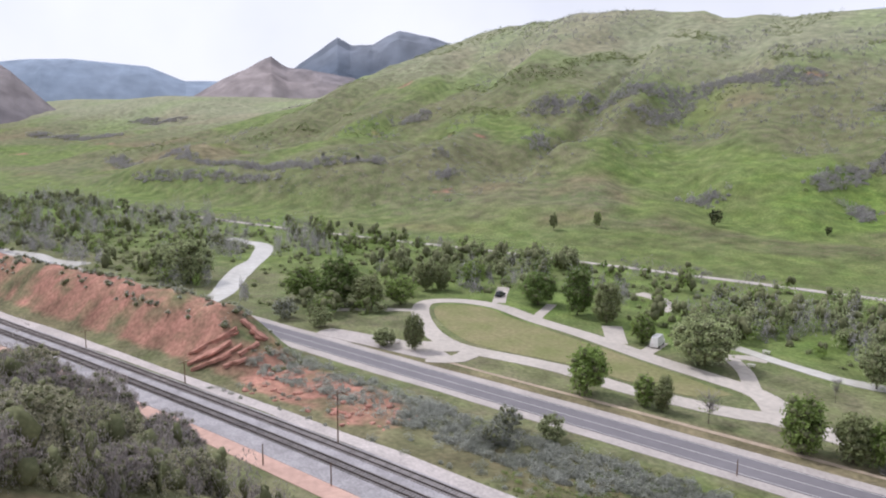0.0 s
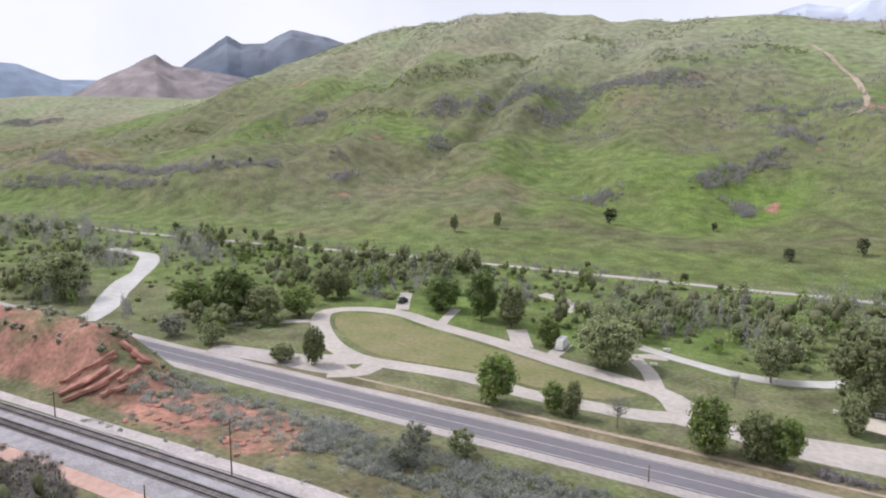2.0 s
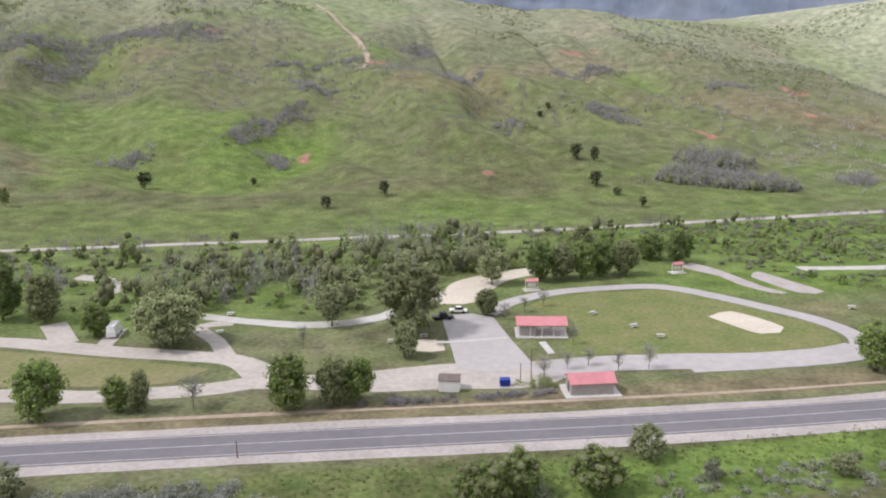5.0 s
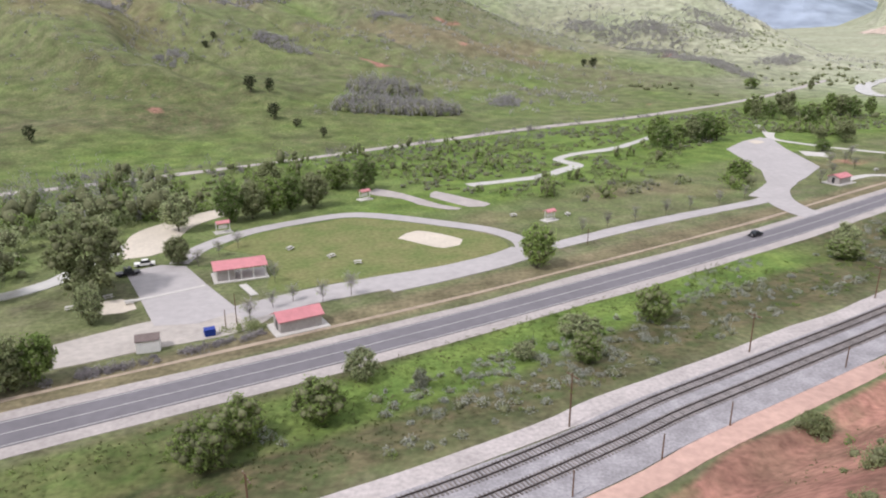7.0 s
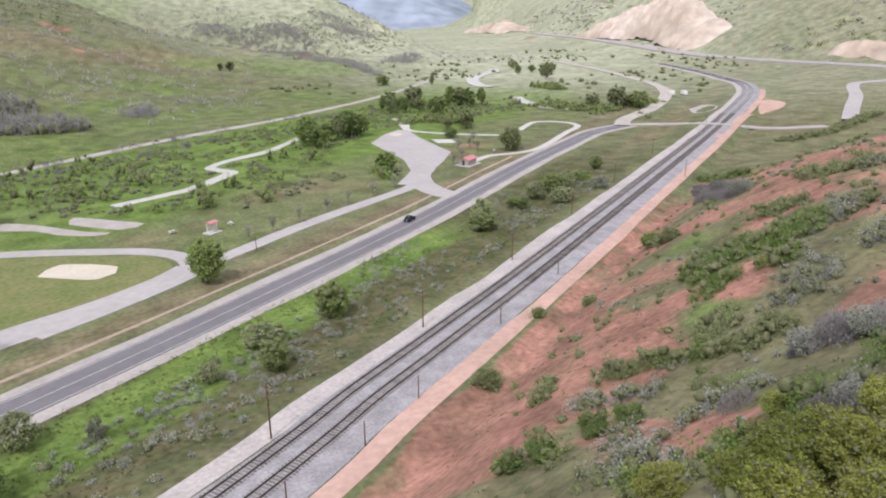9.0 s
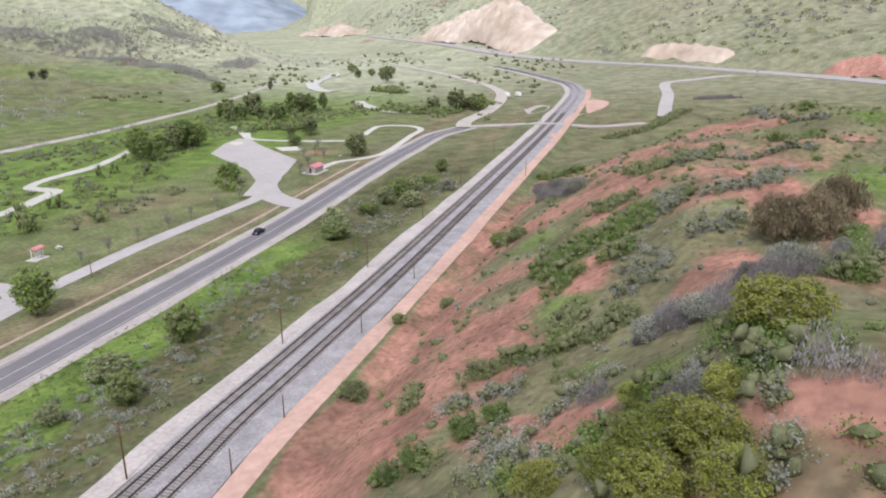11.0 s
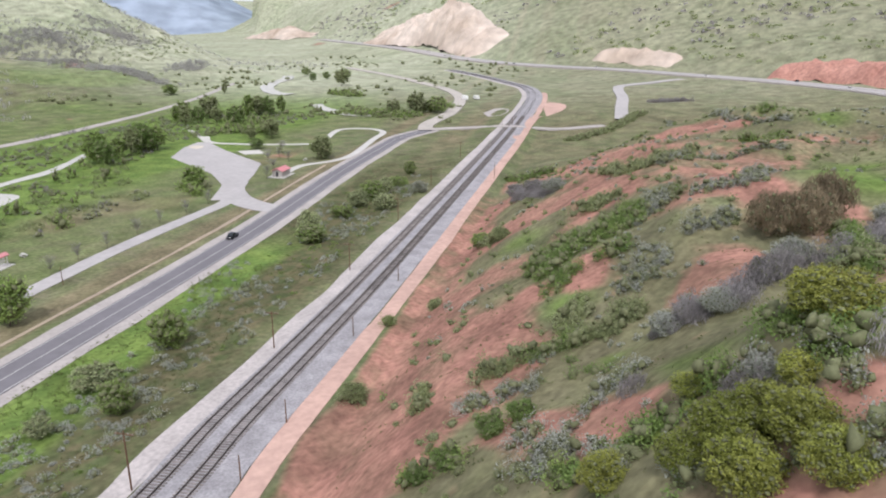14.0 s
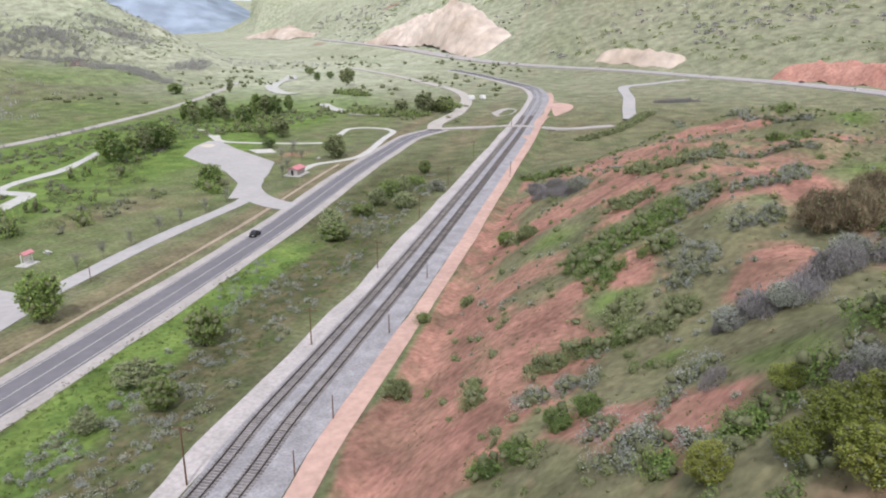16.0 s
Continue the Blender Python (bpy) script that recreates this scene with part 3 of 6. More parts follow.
for a, b in ((-11.5, -2.5), (1.5, 10.5)):
    ribbon("freeway", FREEWAY, a, b, 0.75, LOT, "grey asphalt freeway carriageway", "road", thick=0.3, level=graded(FREEWAY, 14))

CREEKS = [
    [(-238, 52), (-246, 58), (-267, 68), (-298, 84), (-325, 98), (-350, 105), (-366, 99), (-380, 96)],
    [(-118, 162), (-101, 162), (-85, 163), (-73, 170), (-66, 183), (-60, 200), (-52, 214), (-40, 226)],
    [(40, 246), (55, 251), (68, 255), (81, 264), (90, 272), (86, 284), (95, 293), (120, 304), (150, 330)],
    [(343, 378), (326, 346), (320, 317), (345, 300), (362, 290)],
    [(500, 570), (475, 545), (415, 506), (380, 459), (379, 440)],
    [(-420, -30), (-388, -10), (-366, 4), (-345, 12), (-330, 22)],
]
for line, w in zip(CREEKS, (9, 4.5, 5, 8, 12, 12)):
    ribbon("water", smooth_line(line, 3), -w / 2, w / 2, 0.12 if line[0][0] < 300 else 0.6, WATER, "shallow creek, the sky's reflection painted pale", "creek", wobble=1.6)
patch("gravel_bar", [(-60, 186), (-62, 206), (-55, 218), (-42, 230), (-36, 226), (-47, 212), (-51, 190)], 0.14, SAND, "bare pale gravel bar", "gravel")
patch("sand_flat", [(8, 248), (13, 243), (18, 236), (26, 222), (31, 217), (27, 216), (19, 224), (15, 232), (5, 241)], 0.1, GRAVEL, "bare sandy strip at the edge of the park", "sand")
patch("sand_flat", [(24, 233), (34, 218), (41, 220), (36, 228), (27, 240)], 0.1, GRAVEL, "bare sandy strip on the flats", "sand")
patch("sand_court", [(8, 190), (14, 196), (24.5, 185.5), (18.5, 179.5)], 0.1, SAND, "pale sand volleyball court on the lawn", "sand court")
patch("lawn", [(-37, 190), (-30, 200), (-14, 208), (-2, 212), (18, 201), (32, 189), (35, 178), (28, 171), (12, 165), (-10, 160), (-24, 158), (-24, 178)], 0.06, mat("mown_lawn", (0.15, 0.185, 0.066), 0.95, var=0.25, scale=0.9, bump=0.3, second=(0.205, 0.205, 0.09), spec=0.1), "mown green park lawn", "lawn")
patch("camp_meadow", [(-95, 132), (-112, 132), (-140, 131), (-168, 129), (-186, 129), (-196, 122), (-196, 116), (-184, 109), (-164, 104), (-150, 105), (-130, 114), (-110, 119), (-98, 124)], 0.06, mat("camp_grass", (0.185, 0.195, 0.085), 0.95, var=0.2, scale=0.8, bump=0.3, second=(0.24, 0.22, 0.12), spec=0.1), "short green grass inside the campground loop", "lawn")

# ---- railway tracks ----
def boxes(rows):
    """Boxes: centre, along, half sizes; as one mesh."""
    V, F = [], []
    for c, a, (hx, hy, hz_) in rows:
        a = np.array(a) / np.linalg.norm(a)
        p = np.array((-a[1], a[0]))
        k = len(V)
        for dz in (-hz_, hz_):
            for dx, dy in ((-hx, -hy), (hx, -hy), (hx, hy), (-hx, hy)):
                q = np.array(c[:2]) + a * dx + p * dy
                V.append((q[0], q[1], c[2] + dz))
        F += [tuple(k + i for i in f) for f in ((3, 2, 1, 0), (4, 5, 6, 7), (0, 1, 5, 4), (1, 2, 6, 5), (2, 3, 7, 6), (3, 0, 4, 7))]
    return V, F


track = tagged(new("railway_track"), "rusty steel rails on dark wooden ties", "railway", kind="structure")
TIE_MESH = None
for off in (0.0, -4.6):
    fine = smooth_line(RAIL[::4], 2.0)
    H = normals(fine)
    deck = graded(fine + H * (-4), 6)
    for g in (-0.76, 0.76):
        r = ribbon("rail", fine, off + g - 0.07, off + g + 0.07, 0.37, STEEL, thick=0.19, kind="", level=deck)
        r.parent = track
    d = np.r_[0, np.cumsum(np.linalg.norm(np.diff(fine, axis=0), axis=1))]
    L = fine + H * off
    rest = []
    steps = np.arange(0, d[-1], 0.62)
    bed = height(np.interp(steps, d, L[:, 0]), np.interp(steps, d, L[:, 1])) + 0.13
    for k, z in zip(steps, bed):
        c = np.array((np.interp(k, d, L[:, 0]), np.interp(k, d, L[:, 1])))
        i = min(np.searchsorted(d, k), len(L) - 2)
        a = L[i + 1] - L[max(i - 1, 0)]
        s_, _ = sn(*c)
        if 35 < s_ < 125:
            if TIE_MESH is None:
                t0 = part("tie", boxes([((0, 0, 0), (1, 0), (0.125, 1.3, 0.09))]), TIE, track)
                TIE_MESH = t0.data
            else:
                t0 = new("tie", TIE_MESH)
                t0.parent = track
            t0.matrix_basis = pose(c[0], c[1], z, rz=math.degrees(math.atan2(a[1], a[0])) + random.uniform(-1.5, 1.5))
        elif s_ < 420:
            rest.append(((c[0], c[1], z), a, (0.125, 1.3, 0.09)))
    tagged(part("ties", boxes(rest), TIE, track), kind="stuff")

# ---- foliage ----
def leaf_mat(name, a, b, rand=0.3, clear=0.38):
    """Leaves that let part of the light through."""
    m = mat(name, a, 0.8, var=0.25, scale=0.7, bump=0, second=b, rand=rand, spec=0.15)
    nt = m.node_tree
    body, out = nt.nodes["Principled BSDF"], nt.nodes["Material Output"]
    thin, both = nt.nodes.new("ShaderNodeBsdfTranslucent"), nt.nodes.new("ShaderNodeMixShader")
    nt.links.new(body.inputs["Base Color"].links[0].from_socket, thin.inputs["Color"])
    both.inputs[0].default_value = clear
    nt.links.new(body.outputs[0], both.inputs[1])
    nt.links.new(thin.outputs[0], both.inputs[2])
    nt.links.new(both.outputs[0], out.inputs["Surface"])
    return m


GREEN = leaf_mat("leaves_green", (0.28, 0.37, 0.115), (0.22, 0.31, 0.09))
DEEP = leaf_mat("leaves_deep_green", (0.19, 0.27, 0.085), (0.15, 0.22, 0.068))
PALE = leaf_mat("leaves_pale_green", (0.41, 0.46, 0.25), (0.34, 0.39, 0.205))
YELLOW = leaf_mat("leaves_yellow_green", (0.38, 0.39, 0.10), (0.26, 0.30, 0.07))
OLIVE = leaf_mat("leaves_olive", (0.30, 0.335, 0.165), (0.235, 0.275, 0.13))
SAGE = leaf_mat("leaves_sage", (0.42, 0.432, 0.39), (0.32, 0.335, 0.29))
GREY = leaf_mat("grey_twigs", (0.38, 0.36, 0.365), (0.29, 0.27, 0.265))
BROWN = leaf_mat("brown_twigs", (0.38, 0.31, 0.21), (0.29, 0.235, 0.155))
JUNIPER = leaf_mat("juniper_needles", (0.035, 0.055, 0.028), (0.025, 0.042, 0.02))
SCRUB = leaf_mat("scrub_leaves", (0.43, 0.42, 0.30), (0.34, 0.325, 0.235))
SCRUB_TWIG = leaf_mat("scrub_twigs", (0.46, 0.42, 0.415), (0.35, 0.315, 0.305))
BARK = mat("bark", (0.13, 0.105, 0.085), 0.95, var=0.3, scale=4, bump=0.6)
R = np.random.RandomState(11)


# Dark colour of the solid cores: stands for shade between the leaves
INNER_SHADE = mat("inner_shade", (0.165, 0.175, 0.095), 0.95, var=0.3, scale=2, bump=0, spec=0.1)


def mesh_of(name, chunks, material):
    """One mesh from chunks of vertices and faces: leaves first, then the cores painted as inner shade."""
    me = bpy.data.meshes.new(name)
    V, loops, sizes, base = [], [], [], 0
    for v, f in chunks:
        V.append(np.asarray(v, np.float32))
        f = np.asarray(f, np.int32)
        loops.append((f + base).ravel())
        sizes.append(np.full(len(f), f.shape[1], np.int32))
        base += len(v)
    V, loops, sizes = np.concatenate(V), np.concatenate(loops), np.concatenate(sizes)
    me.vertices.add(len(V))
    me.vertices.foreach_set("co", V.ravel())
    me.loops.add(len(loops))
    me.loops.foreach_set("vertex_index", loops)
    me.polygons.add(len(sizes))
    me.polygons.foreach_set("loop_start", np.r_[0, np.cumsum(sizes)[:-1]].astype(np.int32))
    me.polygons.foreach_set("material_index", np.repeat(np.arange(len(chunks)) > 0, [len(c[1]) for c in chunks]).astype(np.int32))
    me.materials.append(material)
    me.materials.append(INNER_SHADE)
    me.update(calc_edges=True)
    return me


G = (1 + 5 ** 0.5) / 2
ICO = np.array([(-1, G, 0), (1, G, 0), (-1, -G, 0), (1, -G, 0), (0, -1, G), (0, 1, G), (0, -1, -G), (0, 1, -G), (G, 0, -1), (G, 0, 1), (-G, 0, -1), (-G, 0, 1)]) / math.hypot(1, G)
ICO_F = np.array([(0, 11, 5), (0, 5, 1), (0, 1, 7), (0, 7, 10), (0, 10, 11), (1, 5, 9), (5, 11, 4), (11, 10, 2), (10, 7, 6), (7, 1, 8), (3, 9, 4), (3, 4, 2), (3, 2, 6), (3, 6, 8), (3, 8, 9), (4, 9, 5), (2, 4, 11), (6, 2, 10), (8, 6, 7), (9, 8, 1)])


def cores(C, radii):
    """A solid lumpy core in every clump of leaves, coloured dark in place of shade."""
    C, radii = np.asarray(C, float), np.asarray(radii, float)
    k = len(C)
    V = C[:, None] + ICO[None] * radii[:, None] * (0.6 + 0.7 * R.rand(k, 12, 1)) + 0.12 * R.normal(size=(k, 12, 3)) * radii[:, None]
    return V.reshape(-1, 3), (ICO_F[None] + 12 * np.arange(k)[:, None, None]).reshape(-1, 3)


def leaves(C, size, up=0.35, tall=False):
    """One small bent leaf spray at every centre; tall: a thin rising twig instead."""
    C = np.asarray(C, float)
    k = len(C)
    size = np.broadcast_to(size, (k,))[:, None] * (0.6 + 0.8 * R.rand(k, 1))
    nrm = R.normal(size=(k, 3)) + (0, 0, up)
    nrm /= np.linalg.norm(nrm, axis=1)[:, None]
    a = np.cross(nrm, R.normal(size=(k, 3)))
    a /= np.linalg.norm(a, axis=1)[:, None]
    if tall:
        a = R.normal(size=(k, 3)) * 0.3 + (0, 0, 1)
        a /= np.linalg.norm(a, axis=1)[:, None]
    b = np.cross(nrm, a)
    if tall:
        b *= 0.36
    V = np.stack([C - a * size * 0.5, C - b * size * 0.36 + nrm * size * 0.12, C + a * size * 0.5, C + b * size * 0.36 + nrm * size * 0.12], 1).reshape(-1, 3)
    return V, np.arange(4 * k).reshape(-1, 4)


def lobes(rx, rz, zc, count, lobe, per):
    """Clumps that fill an uneven crown: the leaves' centres, the clumps' centres and their sizes."""
    d = R.normal(size=(count, 3))
    d /= np.linalg.norm(d, axis=1)[:, None]
    d *= (0.35 + 0.65 * R.rand(count, 1) ** 0.6)
    L = d * (rx, rx, rz) * (1 - 0.12 * R.rand(count, 1)) + (0, 0, zc)
    P = R.normal(size=(count, per, 3))
    P /= np.linalg.norm(P, axis=2)[:, :, None] / (0.45 + 0.5 * R.rand(count, per, 1))
    w = lobe * (0.6 + 0.8 * R.rand(count, 1, 1))
    return (L[:, None] + P * w * (1, 1, 0.8)).reshape(-1, 3), L, w[:, 0]


def tube(bm, pts, radii, sides=6):
    rings = []
    for p, r in zip(pts, radii):
        rings.append([bm.verts.new((p[0] + r * math.cos(2 * math.pi * i / sides), p[1] + r * math.sin(2 * math.pi * i / sides), p[2])) for i in range(sides)])
    for a, b in zip(rings, rings[1:]):
        for i in range(sides):
            bm.faces.new((a[i], a[(i + 1) % sides], b[(i + 1) % sides], b[i]))
    bm.faces.new(rings[-1])


def trunk_mesh(h, r, spread, limbs, top=0.8):
    bm = bmesh.new()
    lean = R.normal(size=2) * 0.04 * h
    mid = lambda f: (lean[0] * f, lean[1] * f, h * f)
    fs = (-0.02, 0.03, 0.2, 0.45, top)
    tube(bm, [mid(f) for f in fs], [r * 1.35, r, r * 0.8, r * 0.55, r * 0.15])
    for k in range(limbs):
        f = 0.22 + 0.5 * R.rand()
        a = 2 * math.pi * (k + R.rand() * 0.7) / limbs
        s = mid(f)
        ln = spread * (0.55 + 0.45 * R.rand())
        e = (s[0] + math.cos(a) * ln, s[1] + math.sin(a) * ln, s[2] + h * 0.22 * (0.6 + R.rand()))
        m = tuple((p + q) / 2 + (0, 0, h * 0.03)[i] for i, (p, q) in enumerate(zip(s, e)))
        tube(bm, [s, m, e], [r * 0.42, r * 0.26, r * 0.06], 5)
    return bm


def plant(name, h, w, material, count, lobe, per, size, limbs=6, stem=0.11, r=None, heart=0.4):
    """A tree or bush at the origin: trunk with limbs, and a crown of many leaf sprays in lobes."""
    root = new(name)
    part("trunk", trunk_mesh(h, r or h * 0.022, w * 0.4, limbs), BARK, root)
    rz = h * (1 - stem) / 2
    C, L, wide = lobes(w / 2 - lobe * 0.3, rz, h * stem + rz, count, lobe, per)
    C = C[C[:, 2] > h * stem * 0.5]
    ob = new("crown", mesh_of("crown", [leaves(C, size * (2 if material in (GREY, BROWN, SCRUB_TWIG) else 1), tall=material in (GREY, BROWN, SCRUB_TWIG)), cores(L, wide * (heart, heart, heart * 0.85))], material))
    ob.parent = root
    return root


def sapling(h, w):
    """A young tree still nearly bare: a thin trunk, many rising twigs and a few leaves."""
    root = new("sapling")
    part("trunk", trunk_mesh(h, 0.07, w * 0.4, 7, 0.75), BARK, root)
    bm = bmesh.new()
    for k in range(60):
        a, f = 2 * math.pi * R.rand(), 0.3 + 0.5 * R.rand()
        s = (R.normal() * 0.2, R.normal() * 0.2, h * f)
        ln = w * 0.5 * (0.5 + 0.6 * R.rand())
        tube(bm, [s, (s[0] + math.cos(a) * ln, s[1] + math.sin(a) * ln, min(h, s[2] + h * (0.15 + 0.2 * R.rand())))], [0.045, 0.015], 3)
    part("twig_crown", bm, GREY, root)
    ob = new("crown", mesh_of("crown", [leaves(lobes(w / 2, h * 0.3, h * 0.65, 26, 0.6, 7)[0], 0.22)], PALE))
    ob.parent = root
    return root


def grow(rows, kinds, label, category, group):
    """Plants the rows (x, y, height, width), taking turns among the kinds, each built once at its own size and then copied."""
    firsts = {}
    for i, (x, y, h, w) in enumerate(rows):
        k = i % len(kinds)
        make, h0, w0 = kinds[k]
        turn = R.uniform(0, 360)
        m = lambda a, b: pose(x, y, hz(x, y) - 0.05, rz=turn) @ Matrix.Diagonal((a, a, b, 1))
        if k not in firsts:
            ob = make()
            ob.matrix_basis = m(w / w0, h / h0)
            firsts[k] = (ob, w / w0, h / h0)
            tagged(ob, label, category, group)
        else:
            ob, a, b = firsts[k]
            copy_thing(ob, m(w / w0 / a, h / h0 / b))


def kind_of(name, h, w, material, count=80, lobe=1.5, per=40, size=0.48, **more):
    return (lambda: plant(name, h, w, material, count, lobe, per, size, **more), h, w)


grow([(-111, 104, 11.7, 9.2), (-70, 118, 10.9, 7.8), (-63, 122, 9.5, 6.5), (-59, 124, 9.0, 6.2), (-100, 110, 7.1, 4.7), (-96, 111, 7.9, 4.1), (37, 161, 11, 8.4), (135, 234, 8.2, 8.9), (203, 237, 10.5, 10)],
     [kind_of("roadside_tree", 10.5, 8, GREEN, 120, stem=0.05), kind_of("roadside_tree", 9.5, 6.5, GREEN, 90, stem=0.05), kind_of("roadside_tree", 9, 6.5, OLIVE, 90, stem=0.05)], "round green deciduous tree beside the road", "tree", "roadside trees")
grow([(-227, 82, 11.5, 15), (-214, 89, 16, 16), (-206, 96, 11, 13), (-204, 107, 10, 11), (-182, 147, 11.2, 14), (-219, 125, 10.8, 7.7), (-215, 143, 11, 9.4), (-165, 149, 15.5, 11), (-153, 150, 13, 10), (-133, 144, 8.5, 7.6), (-37, 215, 12, 9), (-31, 218, 11.5, 9), (-25, 221, 12, 9), (-20, 224, 11.6, 9), (-13, 227, 11, 9), (-5, 250, 9.5, 10), (4, 247, 11, 10), (-27, 253, 10.8, 7.8), (140, 305, 14, 12), (171, 321, 11.8, 14)],
     [kind_of("cottonwood", 12, 11, GREEN, 150, stem=0.05), kind_of("cottonwood", 12, 11, DEEP, 140, stem=0.05), kind_of("cottonwood", 12, 10, OLIVE, 120, lobe=1.8, stem=0.05)], "dense green cottonwood along the campground", "tree", "campground cottonwoods")
grow([(-61, 163, 17.5, 17), (-112, 143, 13.2, 17), (-50, 208, 11.2, 9.6), (-46, 180, 7, 7), (-57, 147, 8.4, 6), (-81, 163, 10.4, 8.3), (-216, 130, 10, 8), (-274, 55, 17, 18), (-290, 49, 13, 13), (-158, 87, 10, 6), (-165, 82, 5, 7)],
     [kind_of("willow", 15, 15, OLIVE, 190, lobe=1.9, per=40, stem=0.05), kind_of("willow", 12, 13, PALE, 150, lobe=1.7, stem=0.05), kind_of("willow", 9, 8, PALE, 80, size=0.35)], "pale green willow with a loose crown", "tree", "willows")
grow([(-41, 177, 4.7, 4), (-27, 142, 5.2, 4.2), (-23, 148, 4.2, 3.6), (-19, 151, 4, 3.6), (-13, 149, 5, 4), (-7, 152, 5.4, 4.2), (-23, 163, 4.8, 3.4), (-87, 114, 6.9, 5.6), (-37, 184, 4.5, 4), (-33, 190, 4.5, 4), (57, 184, 5, 3.5), (66, 188, 5, 3.5), (76, 192, 5, 3.6), (88, 197, 5, 3.6), (98, 201, 5, 3.6), (110, 205, 5, 3.6), (122, 210, 5.2, 3.6), (184, 250, 6, 5), (194, 254, 5.5, 5), (203, 262, 6, 5), (190, 244, 5, 4.5), (174, 236, 5, 5), (160, 224, 6, 5), (-81, 147, 6, 3)],
     [(lambda: sapling(5, 4), 5, 4), (lambda: sapling(5.2, 3.6), 5.2, 3.6)], "young tree with nearly bare grey twigs", "sapling", "park saplings")
grow([(-30, 95, 7.4, 8.5), (-25.5, 100, 7.3, 6.3), (-15, 104, 6.8, 8.5), (49, 127, 7.5, 7), (30, 113, 5.6, 5.9), (112, 153, 5, 8.5), (199, 186, 5.5, 5.5)],
     [kind_of("green_bush", 7, 8, GREEN, 150, lobe=1.1, per=46, size=0.28, stem=0.02, heart=0.5), kind_of("green_bush", 7, 7, GREEN, 140, lobe=1.1, per=46, size=0.28, stem=0.02, heart=0.5)], "dense dark green bush on the grassy verge", "bush", "verge bushes")
grow([(-8, 115, 5.6, 6.5), (1, 110, 3.6, 3), (33, 124, 4.1, 9), (-205, 68, 6.5, 9), (-191, 74, 6.5, 8), (-104, 78, 5, 6), (-96, 82, 5.5, 6), (-100, 72, 4.5, 6), (148, 157, 5, 9), (170, 160, 4, 7), (20, 117, 3, 5)],
     [kind_of("grey_bush", 5, 7, PALE, 90, lobe=0.9, per=34, size=0.25, stem=0.03), kind_of("grey_bush", 5, 7, SAGE, 90, lobe=0.9, per=34, size=0.24, stem=0.03)], "grey-green bush with fine pale twigs", "bush", "pale bushes")
grow([(-144, 304, 6.1, 5.5), (-126, 332, 8, 5.5), (-42, 416, 9.4, 7.9), (-32, 420, 8.9, 5.7), (-29, 377, 8.6, 7.5), (-18, 366, 4.2, 5), (-6, 349, 5.4, 4), (-79, 550, 5, 5.7), (-74, 558, 5, 4.1), (224, 609, 7, 5.6), (229, 600, 9.2, 8.3), (-253, 324, 9.7, 8), (-210, 358, 5, 4), (-523, 207, 4.4, 3), (-497, 224, 5.5, 3.4)],
     [kind_of("juniper", 8, 6.5, JUNIPER, 60, lobe=1.2, per=12, size=0.5, stem=0.05)], "dark green juniper on the grassy slope", "tree", "hillside junipers")
grow([(-295, 247, 9.7, 5), (-285, 269, 9.1, 5), (451, 452, 15, 14), (239, 311, 10, 9), (236, 306, 9, 10), (243, 389, 12, 13), (261, 387, 14, 15), (261, 363, 10, 13), (287, 373, 12, 14), (493, 488, 11, 16), (348, 294, 14, 14), (356, 283, 11, 14), (339, 306, 9, 12), (514, 558, 9, 11), (354, 295, 9, 16)],
     [kind_of("meadow_tree", 11, 11, OLIVE, 70, lobe=2.0, per=12, size=0.7), kind_of("meadow_tree", 11, 12, GREEN, 70, lobe=2.0, per=12, size=0.7)], "olive green tree standing in the meadow", "tree", "meadow trees")
grow([(239, 390, 9, 6), (233, 373, 11, 8), (242, 373, 10, 9), (268, 395, 12, 10), (252, 369, 9, 7), (247, 348, 10, 9), (282, 376, 13, 9), (295, 381, 11, 10), (289, 367, 12, 11), (303, 369, 11, 7), (229, 297, 10, 9), (138, 296, 11, 9), (152, 309, 9, 8), (159, 310, 12, 9), (168, 313, 13, 10), (174, 313, 11, 9), (221, 303, 6, 6), (204, 280, 5, 8), (323, 514, 8, 14), (358, 493, 9, 5), (466, 501, 9, 7), (495, 512, 7, 8)],
     [kind_of("creekside_tree", 11, 9, GREEN, 70, lobe=1.6, per=26, size=0.6), kind_of("creekside_tree", 11, 9, OLIVE, 70, lobe=1.6, per=26, size=0.6), kind_of("creekside_tree", 11, 9, DEEP, 70, lobe=1.6, per=26, size=0.6)], "green creekside tree beyond the trailhead lot", "tree", "creekside trees")
grow([(117, 159, 7, 8), (136, 164, 4, 8), (148, 168, 6, 8), (158, 171, 7, 9), (167, 173, 6, 8), (178, 175, 4, 9)],
     [kind_of("verge_willow", 5, 8, PALE, 90, lobe=1.0, per=34, size=0.3, stem=0.03), kind_of("verge_willow", 5, 8, GREEN, 90, lobe=1.0, per=34, size=0.3, stem=0.03)], "leafy willow bush between highway and railway", "bush", "verge willows")
